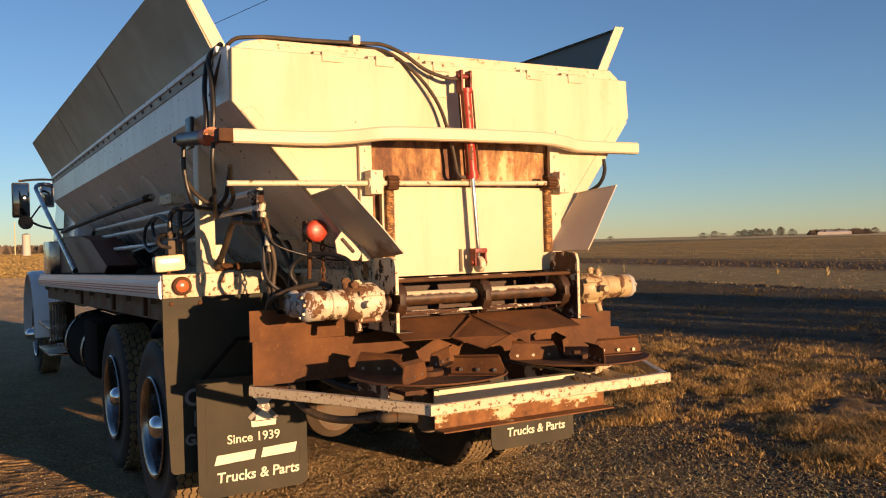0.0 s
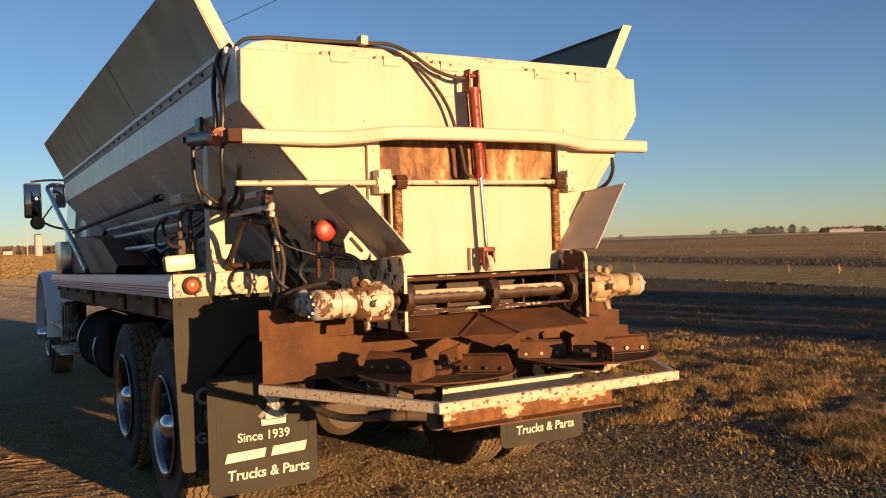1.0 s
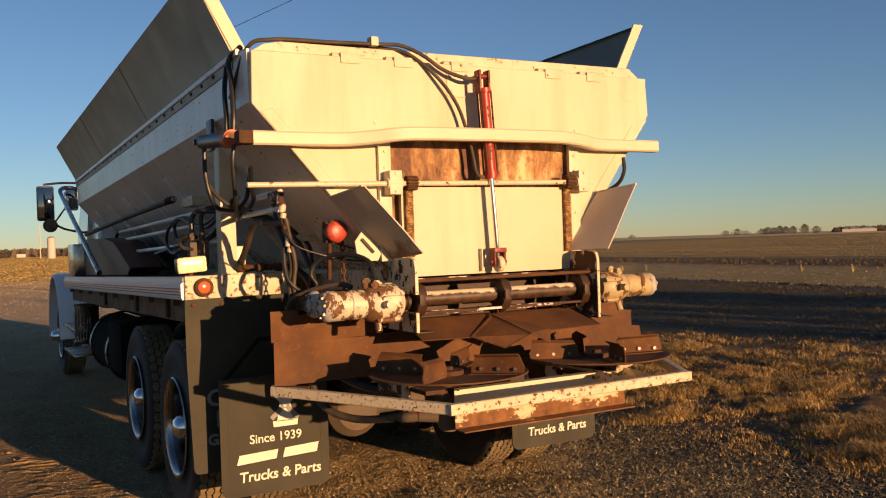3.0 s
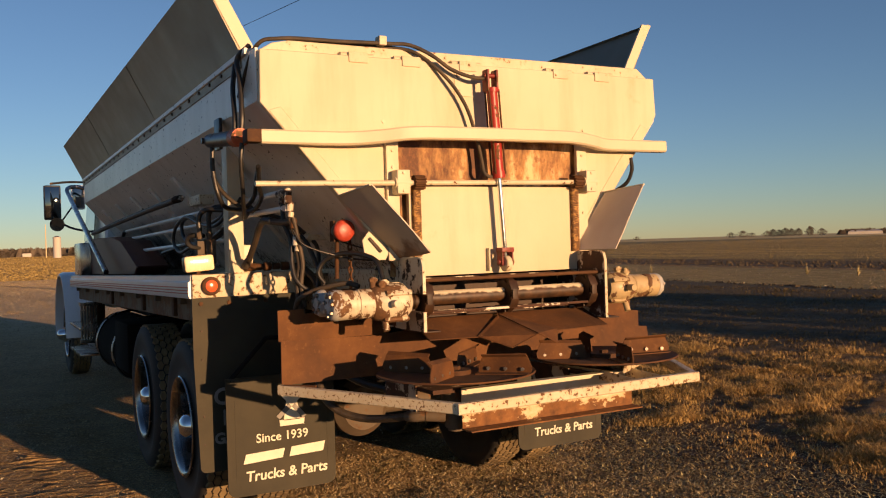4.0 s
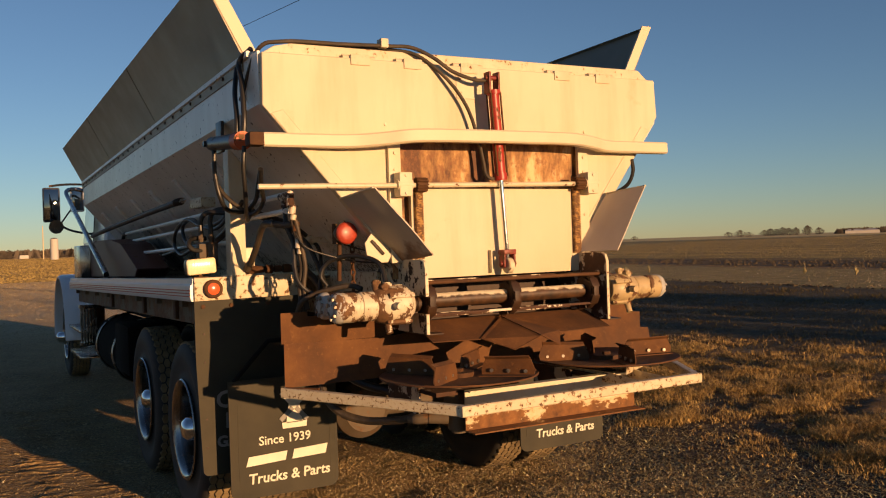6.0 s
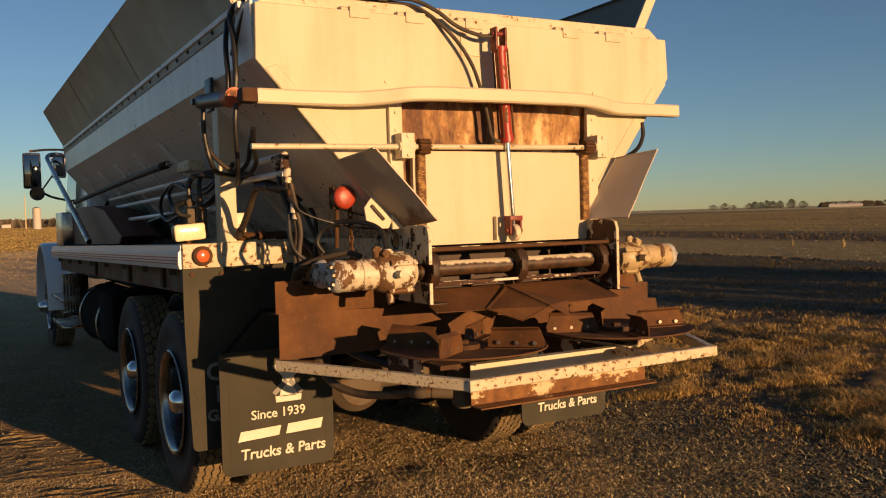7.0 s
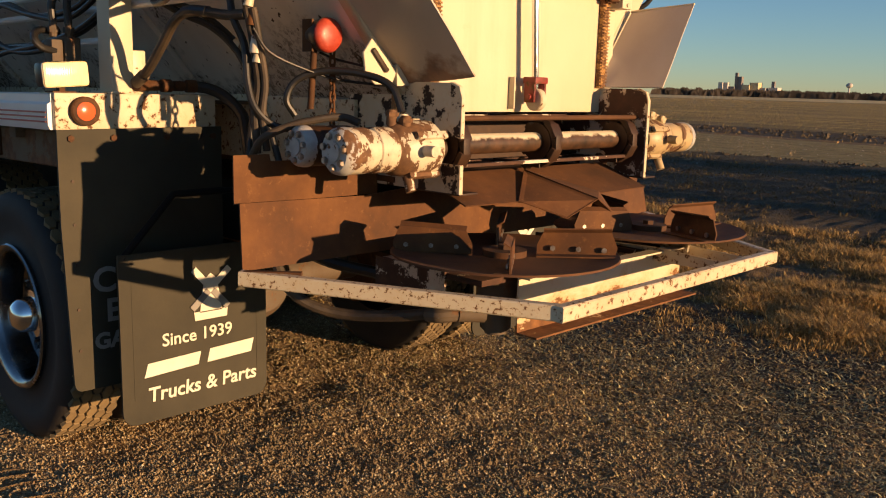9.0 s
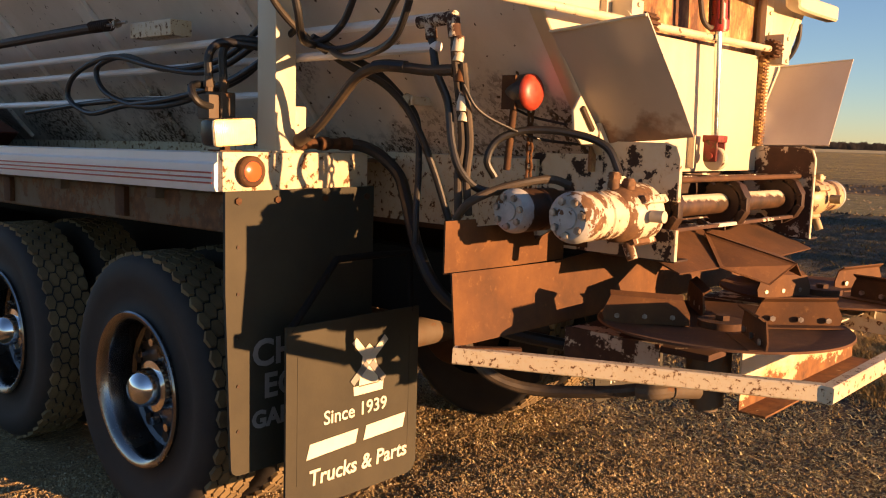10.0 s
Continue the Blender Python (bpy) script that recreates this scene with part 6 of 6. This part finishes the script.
def weed(x, y, h):
    bm_v, bm_f = [], []
    for k in range(26):
        a, lean = rng.random() * 6.28, rng.uniform(0.05, 0.7)
        hh, w = h * rng.uniform(0.5, 1.1), 0.012
        dx, dy = math.cos(a), math.sin(a)
        b = len(bm_v)
        bm_v += [(x - dy * w, y + dx * w, 0), (x + dy * w, y - dx * w, 0), (x + dx * hh * math.sin(lean), y + dy * hh * math.sin(lean), hh * math.cos(lean))]
        bm_f.append((b, b + 1, b + 2))
    return stuff("weed_tuft", bm_v, bm_f, straw_mat, "tall pale dry weed tuft by the road", "weeds")


for az, d in ((51.2, 36.5), (40.5, 40.0), (42.0, 41.0), (54.0, 35.0)):
    q = far_at(az, d)
    weed(q.x, q.y, 0.45)

# clods pushed up by tyres along the near road edge
def road_edge():
    y = rng.uniform(3, 40)
    return 17.9 + 0.12 * y + rng.gauss(0, 0.08) + 0.1 * math.sin(y * 9), y


stones(700, road_edge, lambda x, y: 0.03 + 0.05 * rng.random(), "road_clods", clod_mat, "row of dark clods along the road edge")


def plough():
    y = rng.uniform(2, 75)
    return 28.4 + 0.16 * y + rng.uniform(0, 6.5), y


stones(2600, plough, lambda x, y: 0.04 + 0.10 * rng.random(), "ploughed_clods", clod_mat, "dark ploughed clods beside the field")


def crop_rows():
    """Short stalks left standing in rows across the far field."""
    v, f = [], []
    for k in range(170):
        full = rng.random() ** 1.5
        for _ in range(int(260 + 1000 * full)):
            y = rng.uniform(-8, 190)
            x = 36.5 + 0.16 * y + 0.95 * k * (1 + 0.004 * k) + rng.gauss(0, 0.1)
            w, h = rng.uniform(0.012, 0.045), rng.uniform(0.012, 0.045)
            a = rng.gauss(0.5, 0.5)
            dx, dy = math.cos(a) * w, math.sin(a) * w
            b, z = len(v), height(x, y)
            v += [(x - dx, y + dy, z - 0.02), (x + dx, y - dy, z - 0.02), (x + dx * 0.7, y - dy * 0.7, z + h * rng.uniform(0.6, 1.0)), (x - dx * 0.6, y + dy * 0.6, z + h)]
            f.append((b, b + 1, b + 2, b + 3))
    return stuff("crop_stubble", v, f, stubble_mat, "cut brown crop stubble in long rows", "stubble")


crop_rows()


def field_ahead():
    """Cut straw standing on the open field ahead of the truck."""
    v, f = [], []
    for _ in range(60000):
        y = 60 + 240 * rng.random() ** 1.5
        x = rng.uniform(-30, 10 + 0.12 * y)
        w, h = rng.uniform(0.04, 0.12), rng.uniform(0.03, 0.10)
        a = rng.gauss(0.0, 0.5)
        dx, dy = math.cos(a) * w, math.sin(a) * w
        b, z = len(v), height(x, y)
        v += [(x - dx, y + dy, z - 0.02), (x + dx, y - dy, z - 0.02), (x + dx * 0.7, y - dy * 0.7, z + h * rng.uniform(0.6, 1.0)), (x - dx * 0.6, y + dy * 0.6, z + h)]
        f.append((b, b + 1, b + 2, b + 3))
    return stuff("field_stubble", v, f, stubble_mat, "brown cut stubble on the field ahead", "stubble")


field_ahead()


def on_road():
    y = rng.uniform(0, 60)
    return 18.3 + 0.12 * y + rng.uniform(0, 8.0), y


stones(14000, on_road, lambda x, y: 0.012 + 0.022 * rng.random() ** 2, "road_gravel", stone_mat, "loose tan gravel on the road")


# ---- trees ----
def tree(at, h, wide, name, label, needles=False, parts=150):
    t = tagged(new(name), label, "tree")
    r = random.Random(int(at.x * 13 + at.y * 7))
    bm = rod(B(), (0, 0, 0), (0.02 * h, 0, h * 0.8), 0.03 * h, 0.008 * h, 8)
    for k in range(9):
        z0, a = h * r.uniform(0.2, 0.7), r.random() * 6.28
        l = wide * r.uniform(0.5, 0.95) * (1.1 - z0 / h)
        rod(bm, (0.01 * h, 0, z0), (l * math.cos(a), l * math.sin(a), z0 + l * r.uniform(0.4, 1.0)), 0.012 * h, 0.003 * h, 5)
    tr = part("trunk", bm, twig_mat if not needles else rust_black, t)
    v, f = [], []
    for k in range(parts):
        u = r.random()
        z = h * ((0.22 if needles else 0.06) + (0.78 if needles else 0.9) * u)
        lim = wide * (1.05 - u if needles else math.sin(math.pi * min(1.0, 0.2 + 0.75 * u))) * r.uniform(0.25, 1.0)
        a = r.random() * 6.283
        c = Vector((lim * math.cos(a), lim * math.sin(a), z))
        for _ in range(7):
            d = Vector((r.gauss(0, 1), r.gauss(0, 1), r.gauss(0.2, 1))).normalized() * h * r.uniform(0.04, 0.10)
            e = d.cross(Vector((r.random(), r.random(), r.random()))).normalized() * h * (0.02 if needles else 0.018)
            b = len(v)
            v += [tuple(c - e), tuple(c + e), tuple(c + d)]
            f.append((b, b + 1, b + 2))
    me = bpy.data.meshes.new("crown")
    me.from_pydata(v, [], f)
    me.materials.append(leaf_mat if needles else twig_mat)
    cr = new("crown", me)
    cr.parent = t
    t.matrix_basis = Matrix.Translation(at)
    return t


for az, d, h, w in ((46.8, 800, 7, 6), (47.5, 800, 9, 7), (48.0, 790, 6, 6), (48.9, 800, 8, 6), (49.25, 810, 10, 6), (49.6, 800, 9, 6), (49.95, 800, 11, 6), (50.3, 805, 10, 6), (50.7, 790, 10, 5), (51.35, 800, 12, 6), (52.0, 800, 9, 6), (56.5, 800, 8, 5), (41.1, 900, 6, 5), (2.0, 560, 6, 6), (2.5, 560, 8, 6), (1.4, 560, 7, 7), (6.6, 600, 6, 7), (0.6, 560, 7, 6)):
    tree(far_at(az, d), 0.66 * h, 0.8 * w, "bare_tree", "bare winter tree on the far field edge", False, 330)["group"] = "trees on the far field edge"
# unseen evergreens added behind the camera to lay shade across the verge
for x, y, h, w in ((15.7, -23.7, 4.7, 2.4), (18.3, -24.6, 5.4, 2.8), (21.1, -23.5, 5.0, 2.8), (23.2, -25.4, 5.2, 2.4)):
    tree(Vector((x, y, 0)), h, w, "evergreen", "dark unseen evergreen added to shade the verge", True, 170)["group"] = "windbreak evergreens"

# far woods, hedge lines and the white-roofed bank on the horizon
def woods(az0, az1, dist, h, name, label):
    v, f = [], []
    n = int((az1 - az0) / 0.018)
    for k in range(n):
        az = az0 + (az1 - az0) * k / n
        q = far_at(az, dist + rng.uniform(-40, 40))
        side = Vector((math.cos(radians(az)), -math.sin(radians(az)), 0))
        hh = h * (0.72 + 0.28 * noise.noise(Vector((az * 2.5, 0, 0))) + 0.2 * rng.random())
        for _ in range(4):
            w = h * rng.uniform(0.12, 0.3)
            c = q + side * rng.uniform(-h, h) * 0.3
            b = len(v)
            z = hh * rng.uniform(0.25, 0.75)
            v += [tuple(c - side * w * 1.6), tuple(c + side * w * 1.6), tuple(c + side * w * 0.9 + Vector((0, 0, z))), tuple(c + Vector((0, 0, hh * rng.uniform(0.75, 1.05)))), tuple(c - side * w * 0.9 + Vector((0, 0, z)))]
            f.append((b, b + 1, b + 2, b + 3, b + 4))
    return stuff(name, v, f, twig_mat, label, "woods")


woods(58.4, 82.0, 1800, 16, "far_woods", "low line of bare brown woods on the horizon")
woods(53.0, 56.2, 830, 5.5, "far_hedge", "low brush on the far field edge")
woods(-3.0, 8.0, 900, 9, "far_woods", "low line of bare woods on the horizon")
a, b = far_at(53.4, 790), far_at(55.25, 790)
up = Vector((0, 0, 2.3))
away = far_at(54.3, 1.0) - far_at(54.3, 0.0)
bm = B()
plate(bm, [a, b, b + up, a + up], 9)
plate(bm, [a + up * 1.01, b + up * 1.01, b + up * 1.55 + away * 5 - (b - a) * 0.12, a + up * 1.55 + away * 5 + (b - a) * 0.12], 0.2)
shed = tagged(part("low_shed", bm, far_concrete, None), "long low pale building on the horizon", "building")


def block(parent, name, az, dist, half, h, mat_, z0=0.0):
    c = far_at(az, dist)
    bm = box(B(), -half, half, -half, half, z0, h, 0, Matrix.Translation(c))
    return part(name, bm, mat_, parent)


plant = tagged(new("grain_plant"), "distant grain processing plant with silos and a tower", "factory")
for az, half, h, m, nm in ((62.35, 6, 36, far_concrete, "silo"), (62.65, 6, 36, far_concrete, "silo"), (63.02, 7, 26, far_dark, "hall"), (63.22, 3.5, 62, far_dark, "tower"), (63.45, 5.5, 52, far_dark, "tower"), (63.85, 11, 31, far_tan, "hall"), (64.35, 12, 37, far_tan, "hall"), (64.8, 9, 24, far_concrete, "hall"), (65.35, 4, 41, far_dark, "tower"), (65.45, 12, 25, far_concrete, "silo")):
    block(plant, nm, az, 2500, half, h, m)
wt = tagged(new("water_tower"), "distant pale water tower on the horizon", "water tower")
c = far_at(69.5, 1900)
part("shaft", rod(B(), c, c + Vector((0, 0, 24)), 1.6), far_concrete, wt)
bm = B()
bmesh.ops.create_uvsphere(bm, u_segments=20, v_segments=12, radius=6.5, matrix=Matrix.Translation(c + Vector((0, 0, 27))) @ Matrix.Diagonal((1, 1, 0.75, 1)))
part("tank", bm, far_concrete, wt)
bin_ = tagged(new("grain_bin"), "pale upright storage bin beyond the yard", "silo")
c = far_at(4.95, 240)
part("wall", rod(B(), c, c + Vector((0, 0, 5.2)), 0.95, seg=24), far_concrete, bin_)
part("cap", rod(B(), c + Vector((0, 0, 5.2)), c + Vector((0, 0, 5.5)), 0.95, 0.3, 24), far_dark, bin_)
c = far_at(4.35, 260)
pole = tagged(new("utility_pole"), "thin wooden pole beyond the yard", "pole")
part("shaft", rod(B(), c, c + Vector((0, 0, 9)), 0.16, 0.11, 10), far_tan, pole)
for az, d, h in ((3.3, 380, 1.9),):
    c = far_at(az, d)
    bm = box(B(), -1.6, 1.6, -1, 1, 0, h * 0.7, 0.1, Matrix.Translation(c))
    tagged(part("parked_trailer", bm, far_concrete, None), "pale low trailer parked far off", "trailer")
# overhead line on two poles
ends = (Vector((4.92, 25.7, 8.5)), Vector((13.9, -31.0, 8.5)))
for e in ends:
    pole = tagged(new("utility_pole"), "wooden pole that carries an overhead wire", "pole")
    part("shaft", rod(B(), (e.x, e.y, 0), (e.x, e.y, 8.6), 0.14, 0.10, 12), far_tan, pole)
bm = hose(B(), [ends[0], ends[0] * 0.75 + ends[1] * 0.25 - Vector((0, 0, 0.2)), (ends[0] + ends[1]) / 2 - Vector((0, 0, 0.3)), ends[0] * 0.25 + ends[1] * 0.75 - Vector((0, 0, 0.2)), ends[1]], 0.008, 6, 8)
tagged(part("overhead_wire", bm, hose_rubber, None), "thin dark overhead wire between two poles", "wire")
